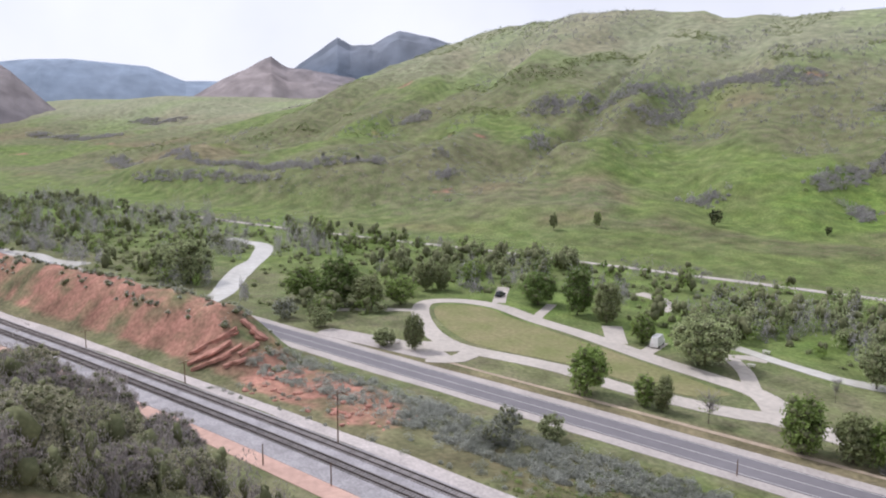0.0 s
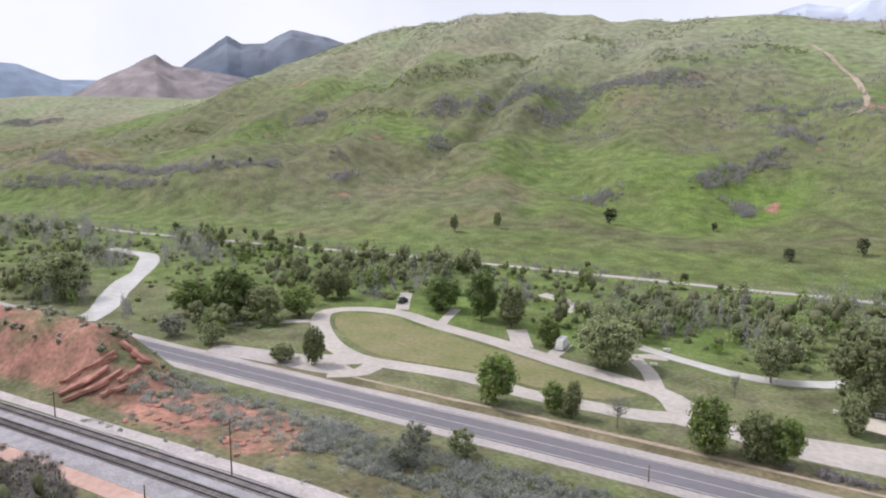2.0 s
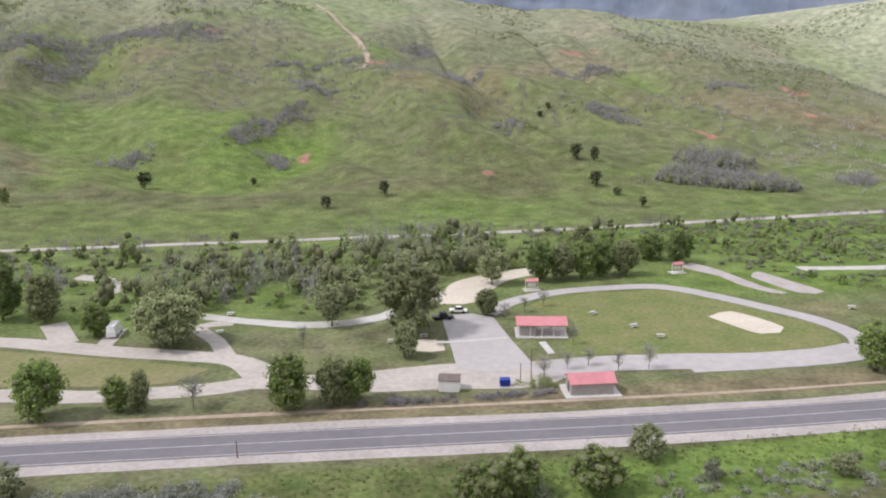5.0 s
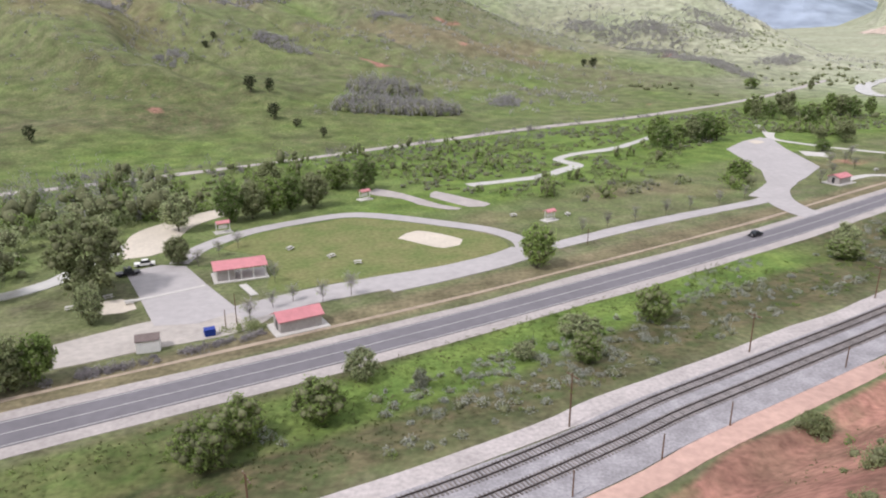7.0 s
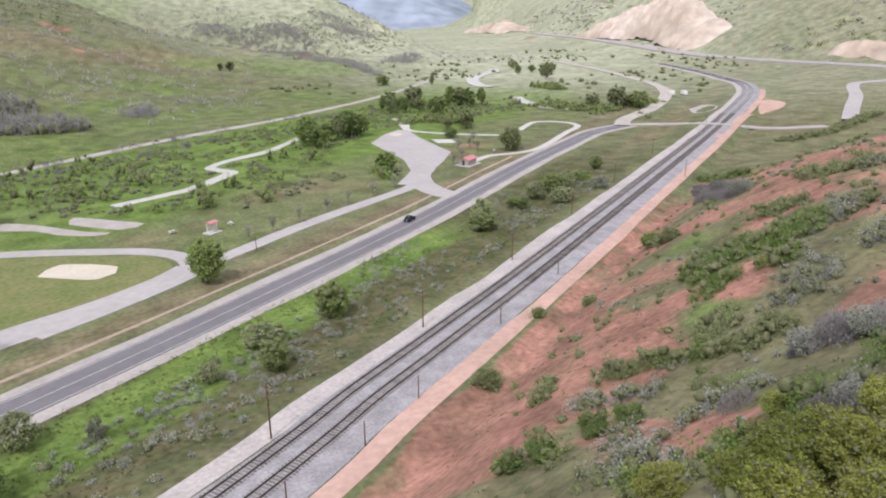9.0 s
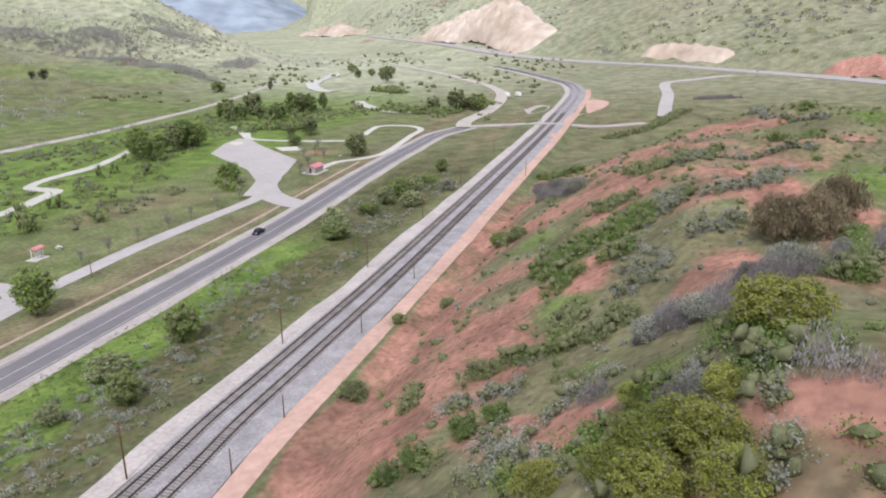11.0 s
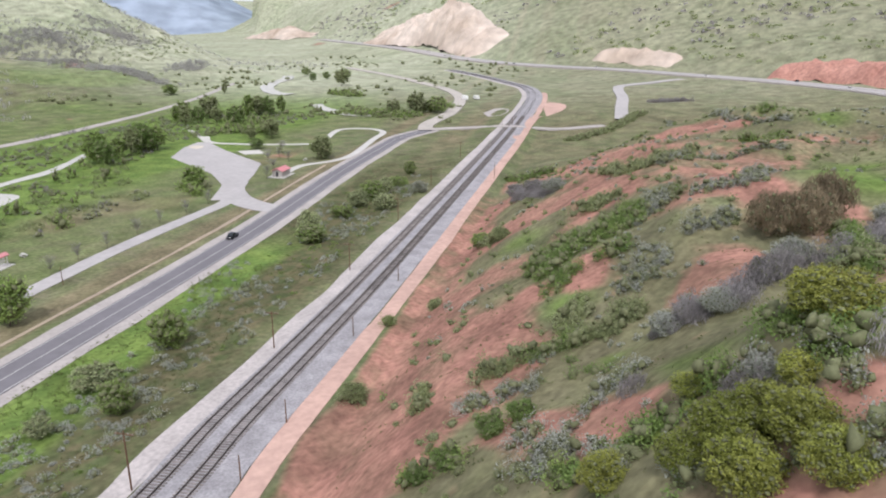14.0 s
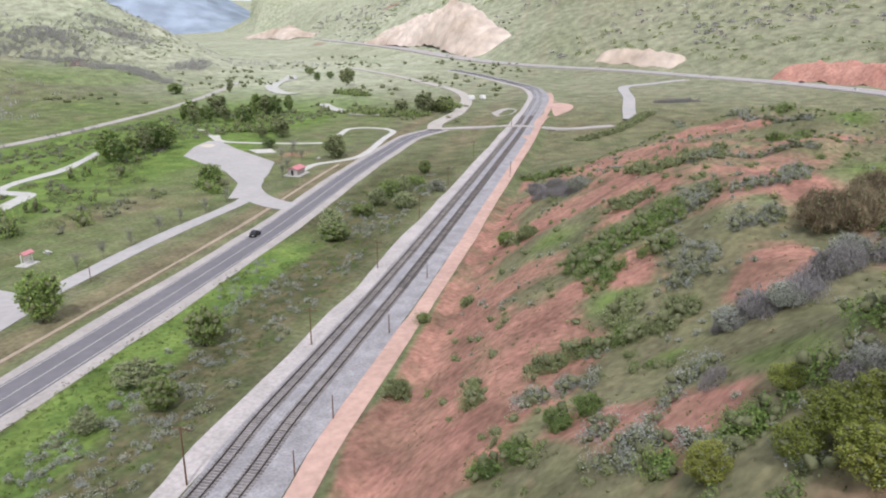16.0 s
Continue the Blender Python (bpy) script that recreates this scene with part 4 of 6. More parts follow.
# bushes on the red hill
grow([(80, 34, 6.0, 7.9), (82, 30, 6.0, 7.9), (88, 29, 6.2, 8.2)],
     [kind_of("twiggy_bush", 5, 9, BROWN, 190, lobe=0.9, per=50, size=0.2, stem=0.03, heart=0.22)], "large twiggy brown bush on the red slope", "bush", "brown bushes")
grow([(161, 117, 4.3, 7.5), (143, 97, 3.8, 6.5), (152, 107, 3.9, 6.8), (50, 38, 2.5, 4.4), (51, 36, 2.5, 4.4), (50, 33, 2.5, 4.4), (56, 30, 2.7, 4.7), (65, 29, 3.0, 5.2), (22, 25, 1.7, 2.9), (23, 24, 1.7, 2.9), (68, 20, 2.4, 4.2), (90, 21, 3.0, 5.2)],
     [kind_of("twiggy_bush", 4.5, 8, GREY, 190, lobe=0.8, per=50, size=0.2, stem=0.03, heart=0.22), kind_of("twiggy_bush", 4.5, 8, SAGE, 190, lobe=0.8, per=50, size=0.2, stem=0.03, heart=0.22)], "grey twiggy bush on the red slope", "bush", "twiggy bushes")
grow([(17, 27, 2.7, 3.2), (17, 24, 3.0, 4.0), (18, 23, 3.1, 4.3), (16, 21, 3.3, 4.1), (13, 19, 2.8, 3.8), (29, 22, 3.6, 5.9), (30, 21, 3.3, 5.4), (21, 22, 2.0, 2.9), (18, 25, 3.3, 4.5), (14, 23, 3.3, 4.5), (26, 29, 2.0, 3.1), (18, 32, 2.5, 3.6), (19, 32, 2.2, 3.1)],
     [kind_of("oak_bush", 6.4, 8, YELLOW, 260, lobe=0.8, per=50, size=0.2, stem=0.03, heart=0.3), kind_of("oak_bush", 6, 7, YELLOW, 220, lobe=0.8, per=50, size=0.2, stem=0.03, heart=0.3)], "yellow-green scrub oak in fresh leaf", "bush", "scrub oaks")
grow([(29, 52, 2.6, 3.6), (27, 54, 2.0, 2.8), (21, 36, 1.6, 2.2), (34, 50, 2.4, 3.4), (37, 48, 2.4, 3.4)],
     [kind_of("hill_bush", 3.4, 5, DEEP, 130, lobe=0.6, per=40, size=0.18, stem=0.03, heart=0.3)], "dark green bush on the red slope", "bush", "dark hill bushes")
grow([(88, 95, 1.9, 3.3), (77, 98, 1.7, 3.0), (52, 85, 2.7, 4.8), (120, 104, 3.2, 5.7), (115, 96, 3.1, 5.4)],
     [kind_of("hill_bush", 3, 5, OLIVE, 130, lobe=0.6, per=40, size=0.18, stem=0.03, heart=0.3), kind_of("hill_bush", 3, 5, GREEN, 120, lobe=0.6, per=40, size=0.18, stem=0.03, heart=0.3)], "leafy green bush beside the service road", "bush", "hill bushes")
grow([(-84, 0, 6.7, 10), (-129, 10, 9, 12), (-125, 20, 6.9, 10), (-157, 0, 7.8, 13), (-107, 19, 6, 8), (-137, 14, 7.3, 10), (-96, 8, 7, 10), (-110, 2, 8, 11), (-76, 8, 5, 8), (-88, 16, 5, 8), (-70, -4, 5, 8), (-175, 0, 7, 11), (-145, -14, 8, 12)],
     [kind_of("scrub_tree", 7.5, 11, SCRUB, 170, lobe=1.0, per=60, size=0.24, stem=0.04, heart=0.4), kind_of("scrub_tree", 7.5, 11, SCRUB_TWIG, 170, lobe=1.0, per=60, size=0.24, stem=0.04, heart=0.4), kind_of("scrub_tree", 7, 10, SCRUB_TWIG, 170, lobe=1.0, per=60, size=0.24, stem=0.04, heart=0.4)], "grey-green scrub tree with bare twig ends above the railway", "bush", "railway scrub")


def thicket(name, spots, h, w, material, per, size, label, category, hearts=1, tall=False, crown=False):
    """Many small shrubs that nobody could count, as one mesh; crown: the leaves stand clear of the ground in round heads."""
    spots = np.asarray(spots)
    k = len(spots)
    sc = 0.55 + 0.9 * R.rand(k, 1)
    d = R.normal(size=(k, per, 3))
    d /= np.linalg.norm(d, axis=2)[:, :, None]
    d *= (0.4 + 0.65 * R.rand(k, per, 1))
    d[:, :, 2] = 0.55 + 0.45 * d[:, :, 2] if crown else np.abs(d[:, :, 2])
    wob = 1 + 0.25 * R.normal(size=(k, 1, 3))
    P = d * (w / 2, w / 2, h) * sc[:, None] * wob
    base = np.c_[spots, height(spots[:, 0], spots[:, 1])]
    chunks = [leaves((base[:, None] + P).reshape(-1, 3), size, tall=tall)]
    for c in range(hearts):
        off = (R.uniform(-0.3, 0.3, (k, 3)) * (w, w, h) + (0, 0, 0.22 * h)) * (hearts > 1) + (0, 0, h * (0.36 if crown else 0.22))
        rad = np.array((w * 0.27, w * 0.27, h * 0.42)) * (1.0 if hearts == 1 else 0.6)
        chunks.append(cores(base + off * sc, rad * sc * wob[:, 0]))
    return tagged(new(name, mesh_of(name, chunks, material)), label, category, kind="stuff")


def scatter(count, s0, s1, n0, n1, keep):
    out = np.zeros((0, 2))
    while len(out) < count:
        s, n = R.uniform(s0, s1, 20000), R.uniform(n0, n1, 20000)
        x, y = xy(s, n)
        ok = keep(s, n, x, y)
        if ok.sum() == 0:
            break
        out = np.r_[out, np.c_[x, y][ok]]
    return out[:count]


WAYS = np.concatenate([smooth_line(c, 4) for c in CREEKS] + [smooth_line(LOOP, 4)])


def clear(x, y, gap=6):
    d = np.full(len(x), 1e9)
    for p in WAYS:
        d = np.minimum(d, (x - p[0]) ** 2 + (y - p[1]) ** 2)
    return d > gap * gap


def wood_edge(s):
    return np.interp(s, [-600, -250, -150, -123, -80, -32, 0, 25, 60, 100, 150, 200, 230, 300, 350, 420], [150, 142, 152, 208, 196, 186, 196, 224, 226, 232, 172, 168, 205, 230, 205, 190])


def riparian(lo, seed, cap=285, spread=60):
    return lambda s, n, x, y: (n > wood_edge(s)) & (n < cap) & (fbm(x, y, spread, seed) > lo) & clear(x, y)


W, E = (-620, 40, 140, 286), (20, 420, 172, 286)
HILLGREY = leaf_mat("pale_grey_brush", (0.43, 0.415, 0.415), (0.33, 0.32, 0.32))
thicket("riparian_trees", scatter(300, *W, riparian(0.47, 71)), 7.0, 7.0, PALE, 190, 0.66, "pale green willows crowding the creek", "woods", 4, crown=True)
thicket("riparian_trees", scatter(160, *W, riparian(0.48, 72)), 6.8, 6.8, GREEN, 190, 0.62, "green trees crowding the creek", "woods", 4, crown=True)
thicket("riparian_trees", scatter(55, *W, riparian(0.48, 70)), 6.0, 6.0, DEEP, 160, 0.58, "dark green trees crowding the creek", "woods", 3, crown=True)
thicket("bare_trees", scatter(620, *W, riparian(0.44, 73)), 9.0, 4.0, HILLGREY, 110, 1.0, "grey leafless trees along the creek", "woods", 0, True)
thicket("creek_shrubs", scatter(330, *W, riparian(0.43, 74)), 2.2, 3.8, GREEN, 32, 0.6, "green shrubs along the creek", "shrubs")
thicket("creek_shrubs", scatter(800, *W, riparian(0.40, 75)), 2.0, 3.6, OLIVE, 32, 0.58, "low olive shrubs along the creek", "shrubs")
thicket("creek_thicket", scatter(110, *E, riparian(0.5, 77)), 5.0, 4.6, GREEN, 130, 0.55, "green willow clumps on the flats", "shrubs", 3)
thicket("creek_thicket", scatter(260, *E, riparian(0.45, 78, spread=34)), 1.7, 3.4, GREEN, 60, 0.5, "green shrubs on the flats", "shrubs")
thicket("creek_thicket", scatter(800, *E, riparian(0.40, 79, spread=30)), 1.3, 3.4, OLIVE, 50, 0.5, "olive brush on the flats", "shrubs", 0)
thicket("creek_thicket", scatter(600, *E, riparian(0.44, 80, spread=30)), 1.5, 2.8, GREY, 30, 0.7, "grey brush on the flats", "shrubs", 1, True)
thicket("canal_shrubs", scatter(420, -620, 330, 272, 300, lambda s, n, x, y: (np.abs(n - 287) > 4) & (fbm(x, y, 40, 76) > 0.42)), 2.8, 4.0, GREY, 50, 0.8, "grey shrubs along the canal", "shrubs", 0, True)
thicket("railway_scrub", scatter(300, -200, -62, 8, 60, lambda s, n, x, y: (n < rail_n(s) - 17) & (fbm(x, y, 24, 69) > 0.36)), 4.4, 4.6, SCRUB, 330, 0.26, "grey-green scrub on the slope above the railway", "brush", 2)
thicket("railway_scrub", scatter(260, -200, -62, 8, 60, lambda s, n, x, y: (n < rail_n(s) - 17) & (fbm(x, y, 24, 67) > 0.4)), 5.0, 4.4, SCRUB_TWIG, 330, 0.5, "bare grey scrub on the slope above the railway", "brush", 2, True)
slope = lambda lo, hi, seed, thr: (lambda s, n, x, y: (n > lo) & (n < hi) & (fbm(s, n * 0.5, 130, seed) > thr))
thicket("hill_brush", scatter(3000, -1000, 800, 340, 1000, slope(520, 1000, 81, 0.535)), 3.4, 5.0, HILLGREY, 13, 1.9, "grey leafless brush on the grassy hill", "brush", 0, True)
thicket("hill_brush", scatter(3200, -1000, 800, 340, 1000, slope(480, 1000, 82, 0.53)), 2.0, 5.0, OLIVE, 12, 1.1, "olive brush on the grassy hill", "brush", 0)
thicket("hill_brush", scatter(700, -800, 500, 340, 720, slope(350, 720, 83, 0.6)), 2.2, 4.2, HILLGREY, 24, 1.0, "silver sagebrush in the hill's gullies", "brush", 0, True)
thicket("sagebrush", scatter(430, -85, -25, 98, 112, lambda s, n, x, y: fbm(x, y, 12, 84) > 0.34), 1.2, 2.3, SAGE, 130, 0.28, "silver-grey sagebrush between highway and railway", "sagebrush", 0)
thicket("sagebrush", scatter(230, -140, 250, 88, 111, lambda s, n, x, y: fbm(x, y, 30, 85) > 0.52), 0.85, 1.8, SAGE, 130, 0.19, "scattered silver sagebrush on the verge", "sagebrush", 0)
thicket("sagebrush", scatter(240, -128, -80, 99, 114, lambda s, n, x, y: fbm(x, y, 14, 63) > 0.4), 1.1, 2.2, SAGE, 110, 0.28, "silver-grey sagebrush on the end of the red bank", "sagebrush", 0)
thicket("sagebrush", scatter(330, 15, 230, 84, 104, lambda s, n, x, y: (n > rail_n(s) + 9) & (fbm(x, y, 16, 87) > 0.47)), 0.9, 1.9, SAGE, 110, 0.2, "silver sagebrush on the verge beside the tracks", "sagebrush", 1)
thicket("verge_weeds", scatter(420, -60, 230, 84, 112, lambda s, n, x, y: (n > rail_n(s) + 9) & (fbm(x, y, 12, 88) > 0.5)), 0.6, 1.5, GREEN, 60, 0.18, "green weeds on the verge", "weeds", 0)
thicket("bank_brush", scatter(300, -420, -118, 101, 113, lambda s, n, x, y: fbm(x, y, 20, 86) > 0.4), 1.1, 2.2, SAGE, 40, 0.32, "grey brush along the top of the red bank", "brush")
thicket("verge_shrubs", np.array([(-58 + 34 * f + R.normal() * 0.6, 122.5 + 13.5 * f + R.normal() * 0.5) for f in R.rand(60)]), 1.0, 1.9, GREY, 150, 0.24, "row of low grey shrubs beside the gravel lot", "shrubs", 0)
thicket("lot_shrubs", np.array([(-28 + R.normal() * 1.6, 139 + R.normal() * 1.1) for _ in range(16)]), 1.5, 2.2, OLIVE, 150, 0.24, "grey-green shrubs beside the pink-roofed hut", "shrubs", 0)
# belts of shrubs on the red hill: lines of x, y and half width
DARK_BELTS = [
    [(79, 67, 3.2), (87, 68, 3.5), (90, 65, 3.5), (91, 60, 3.4), (97, 59, 3.5)],
    [(71, 61, 1.7), (76, 60, 1.8)],
    [(78, 56, 2.2), (80, 54, 2.2)],
    [(211, 148, 2.1), (194, 123, 1.9)],
    [(52, 55, 0.9), (56, 50, 0.9)],
    [(32, 26, 0.7), (28, 23, 0.6), (30, 20, 0.7)],
    [(22, 32, 0.8), (22, 30, 0.7), (23, 28, 0.7), (25, 27, 0.7)],
    [(23, 22, 0.7), (22, 19, 0.6)],
    [(84, 26, 1.2), (59, 21, 0.9)],
    [(34, 50, 1.2), (37, 48, 1.2)],
    [(29, 52, 1.3)],
    [(27, 54, 1.0)],
    [(21, 36, 0.8)],
    [(149, 53, 1.1), (175, 50, 1.3)],
    [(219, 65, 1.5), (222, 62, 1.6)],
]
OLIVE_BELTS = [
    [(47, 60, 1.4), (51, 58, 1.5), (54, 54, 1.5), (56, 49, 1.4), (56, 46, 1.4)],
    [(60, 54, 1.8), (66, 55, 1.9)],
    [(59, 46, 1.9), (63, 46, 1.9)],
    [(109, 74, 2.8), (109, 68, 2.7)],
    [(120, 104, 1.9), (115, 96, 1.8)],
    [(61, 24, 1.6), (66, 22, 1.7)],
    [(145, 84, 1.7), (124, 66, 1.5), (144, 64, 1.6)],
    [(88, 95, 1.1)],
    [(77, 98, 1.0)],
    [(50, 70, 1.1), (42, 65, 1.0)],
    [(52, 85, 1.6)],
    [(307, 169, 2.6), (345, 164, 2.8), (409, 169, 3.3)],
]
SAGE_BELTS = [
    [(41, 57, 1.6), (44, 54, 1.6), (45, 51, 1.6)],
    [(29, 44, 1.2), (32, 44, 1.2)],
    [(24, 42, 1.2), (25, 40, 1.2)],
    [(67, 47, 2.2), (75, 48, 2.3)],
    [(93, 56, 2.9), (100, 55, 3.0)],
    [(97, 49, 1.8), (98, 41, 1.7), (129, 43, 2.2)],
    [(122, 63, 1.2), (140, 57, 1.3), (141, 45, 1.3)],
    [(79, 44, 1.8), (85, 40, 1.9)],
    [(27, 26, 1.1), (24, 24, 1.0)],
    [(23, 21, 0.7), (22, 19, 0.6)],
    [(19, 19, 0.7)],
    [(15, 18, 0.6), (14, 17, 0.6)],
    [(388, 145, 2.7), (218, 76, 1.6), (189, 51, 1.3)],
    [(15, 24, 0.7), (27, 40, 0.9), (23, 39, 0.9), (42, 38, 1.1)],
]
GREY_BELTS = [
    [(50, 38, 1.7), (51, 36, 1.7), (50, 33, 1.7), (56, 30, 1.8), (65, 29, 2.0)],
    [(62, 26, 1.5), (67, 24, 1.6)],
    [(161, 117, 2.9), (143, 97, 2.5)],
    [(33, 36, 0.8), (32, 34, 0.8)],
    [(22, 25, 1.1), (23, 24, 1.1)],
    [(21, 17, 0.7)],
    [(68, 20, 1.6), (90, 21, 2.0)],
    [(457, 179, 3.2), (472, 158, 3.2)],
]


def along_belts(belts, gap, wide=1.0):
    """Spots that fill the belts, about one in every gap by gap metres."""
    out = []
    for L in belts:
        for (ax, ay, ar), (bx, by, br) in zip(L, L[1:] or L):
            d = math.hypot(bx - ax, by - ay)
            r = (ar + br) / 2 * wide
            for _ in range(max(2, int((2 * r * d + 2 * r * r) / gap ** 2))):
                f, q, a = R.rand(), r * R.rand() ** 0.6, R.uniform(0, 6.283)
                out.append((ax + (bx - ax) * f + q * math.cos(a), ay + (by - ay) * f + q * math.sin(a)))
    return np.array(out)


thicket("hill_shrubs", along_belts(DARK_BELTS, 1.5, 1.1), 2.0, 3.0, DEEP, 300, 0.2, "dark green shrubs in belts on the red hill", "shrubs", 2)
thicket("hill_shrubs", along_belts(DARK_BELTS, 2.6, 1.3), 1.8, 2.8, GREEN, 260, 0.2, "green shrubs in belts on the red hill", "shrubs", 2)
thicket("hill_shrubs", along_belts(OLIVE_BELTS, 1.5, 1.15), 1.9, 2.8, OLIVE, 300, 0.2, "olive shrubs in belts on the red hill", "shrubs", 2)
thicket("hill_shrubs", along_belts(OLIVE_BELTS, 2.8, 1.15), 1.7, 2.4, PALE, 240, 0.19, "pale green shrubs in belts on the red hill", "shrubs", 2)
thicket("hill_sage", along_belts(SAGE_BELTS, 1.35, 1.15), 1.3, 2.2, SAGE, 220, 0.17, "silver sagebrush in belts on the red hill", "sagebrush", 2)
thicket("hill_sage", along_belts(SAGE_BELTS, 2.8, 1.5), 1.2, 2.2, OLIVE, 160, 0.17, "grey-green sagebrush in belts on the red hill", "sagebrush", 2)
thicket("hill_twigs", along_belts(GREY_BELTS, 1.5, 1.2), 1.9, 2.6, GREY, 420, 0.34, "grey leafless shrubs on the red hill", "shrubs", 0, True)
NEAR, FAR = (-40, 80, -30, 57), (75, 260, -75, 57)
open_hill = lambda seed, thr: (lambda s, n, x, y: (n < rail_n(s) - 19) & (fbm(x, y, 20, seed) > thr) & (near_lines(x, y, RED_EARTH, 1.2) < 0.5))
for spots, more, leaf in ((NEAR, 1.0, 1.0), (FAR, 2.4, 1.6)):
    per = lambda k: int(k / leaf ** 1.7)
    thicket("small_sage", scatter(int(190 * more), *spots, open_hill(91, 0.46)), 0.7, 1.4, SAGE, per(110), 0.16 * leaf, "small silver sagebrush on the red hill", "sagebrush", 1)
    thicket("small_shrubs", scatter(int(150 * more), *spots, open_hill(92, 0.47)), 0.9, 1.8, OLIVE, per(140), 0.18 * leaf, "small olive shrubs on the red hill", "shrubs", 1)
    thicket("small_shrubs", scatter(int(90 * more), *spots, open_hill(93, 0.5)), 1.0, 1.9, DEEP, per(140), 0.18 * leaf, "small dark green shrubs on the red hill", "shrubs", 1)
FLAT_HEDGES = [[(220, 332, 3.5), (230, 328, 3.5), (238, 317, 3.5)], [(325, 332, 7), (327, 310, 7), (337, 291, 7)], [(359, 298, 9), (378, 297, 9)], [(403, 417, 6), (399, 385, 6)], [(133, 236, 3), (129, 219, 3)]]
thicket("flat_hedge", along_belts(FLAT_HEDGES, 3.2, 1.2), 3.4, 5.0, GREEN, 90, 0.6, "dense green willow hedge on the flats", "shrubs", 2)
thicket("flat_hedge", along_belts(FLAT_HEDGES, 5, 1.5), 2.4, 4.0, OLIVE, 80, 0.55, "olive brush beside the willow hedge", "shrubs", 2)
GULLY_OAK = [[(8, 405, 5.7), (22, 407, 5.7), (35, 406, 5.7), (49, 406, 5.8), (62, 406, 5.8)], [(21, 457, 6.4), (46, 442, 6.2)]]
thicket("gully_oak", along_belts(GULLY_OAK, 2.8, 2.0), 6.0, 5.0, HILLGREY, 120, 1.2, "thicket of grey leafless oak on the slope", "brush", 1, True)
thicket("gully_oak", along_belts(GULLY_OAK, 6.0, 1.8), 3.0, 4.5, GREEN, 90, 0.6, "green undergrowth in the oak thicket", "brush", 1)
# Lit copy of HILLGREY: sunlight put into the brush colour
SUNLIT_BRUSH = leaf_mat("sunlit_grey_brush", (0.58, 0.565, 0.54), (0.47, 0.46, 0.43))
# brush patches on the grassy hill
HILL_GREY = [
    [(-309, 369, 7.5), (-285, 368, 7.2)],
    [(-221, 400, 5.0), (-210, 401, 4.9)],
    [(-443, 261, 6.0), (-447, 279, 6.1)],
    [(-252, 411, 6.7), (-253, 442, 7.1), (-249, 467, 7.4), (-232, 479, 7.4)],
    [(-250, 507, 6.1), (-246, 551, 6.6)],
    [(-219, 683, 10.1), (-211, 708, 10.4)],
    [(-543, 429, 12.9), (-514, 468, 13.0), (-491, 525, 13.4), (-450, 596, 14.0), (-376, 605, 13.3)],
    [(-450, 466, 8.0), (-461, 538, 8.8)],
    [(-151, 560, 7.2), (-150, 647, 8.3)],
    [(-77, 686, 9.7), (-35, 750, 10.6)],
    [(-100, 488, 7.0), (-85, 480, 6.8)],
    [(-39, 553, 6.0), (-28, 603, 6.6)],
    [(-671, 352, 10.6), (-670, 383, 10.8)],
    [(-479, 283, 6.0)],
    [(-476, 384, 8.5)],
    [(-311, 575, 5.1), (-246, 622, 5.2)],
]
SLOPE_GREY = [
    [(-961, 108, 9.9), (-686, 138, 7.2), (-604, 177, 6.5), (-514, 198, 5.7), (-482, 239, 5.5)],
    [(-694, 95, 5.0), (-602, 139, 4.4), (-527, 176, 4.0)],
    [(-1518, 214, 14.5), (-1425, 280, 13.8)],
    [(-1561, 41, 17.3), (-1331, 151, 14.8)],
    [(-481, 381, 8.7)],
    [(-228, 405, 5.9), (-223, 419, 6.0)],
    [(104, 435, 7.7), (117, 443, 7.9)],
    [(53, 696, 6.5), (86, 707, 6.7)],
    [(-46, 557, 5.2), (-26, 545, 5.1), (-11, 539, 5.0)],
    [(337, 777, 15.9), (368, 772, 16.1), (365, 713, 15.1)],
    [(348, 644, 8.1), (347, 577, 7.4), (358, 561, 7.4)],
    [(449, 838, 15.0), (458, 749, 13.8)],
    [(427, 651, 11.1), (481, 676, 11.8)],
    [(294, 850, 12.7), (320, 777, 11.9), (334, 672, 10.7), (346, 583, 9.6)],
]
HILL_OLIVE = [
    [(-642, 397, 9.5), (-583, 412, 9.0), (-542, 428, 8.7)],
    [(-621, 528, 11.6), (-619, 593, 12.3), (-593, 628, 12.4)],
    [(-829, 243, 6.8), (-817, 301, 6.9), (-751, 330, 6.5)],
    [(-513, 479, 8.9), (-484, 523, 9.0)],
    [(-637, 721, 10.7), (-552, 699, 9.9)],
    [(-721, 463, 12.0), (-618, 476, 10.9), (-600, 526, 11.2)],
    [(-405, 724, 9.1), (-343, 739, 8.9)],
    [(-340, 861, 7.3), (-296, 878, 7.3)],
    [(-442, 635, 8.5), (-398, 652, 8.4)],
    [(-161, 762, 8.5), (-108, 817, 9.0)],
    [(-100, 534, 7.5), (-71, 464, 6.5)],
]
thicket("hill_brush", along_belts(HILL_GREY + SLOPE_GREY[:9], 4.0, 1.4), 3.0, 5.0, HILLGREY, 64, 1.3, "grey leafless brush in patches on the grassy hill", "brush", 0, True)
thicket("hill_brush", along_belts(HILL_GREY + SLOPE_GREY[:9], 9.0, 1.5), 1.8, 4.6, OLIVE, 24, 0.9, "olive brush among the grey on the grassy hill", "brush", 0)
thicket("slope_brush", scatter(1200, 250, 900, 330, 820, slope(335, 820, 64, 0.5)), 3.2, 5.0, SUNLIT_BRUSH, 13, 1.8, "grey brush painted pale for sun on the far slope", "brush", 0, True)
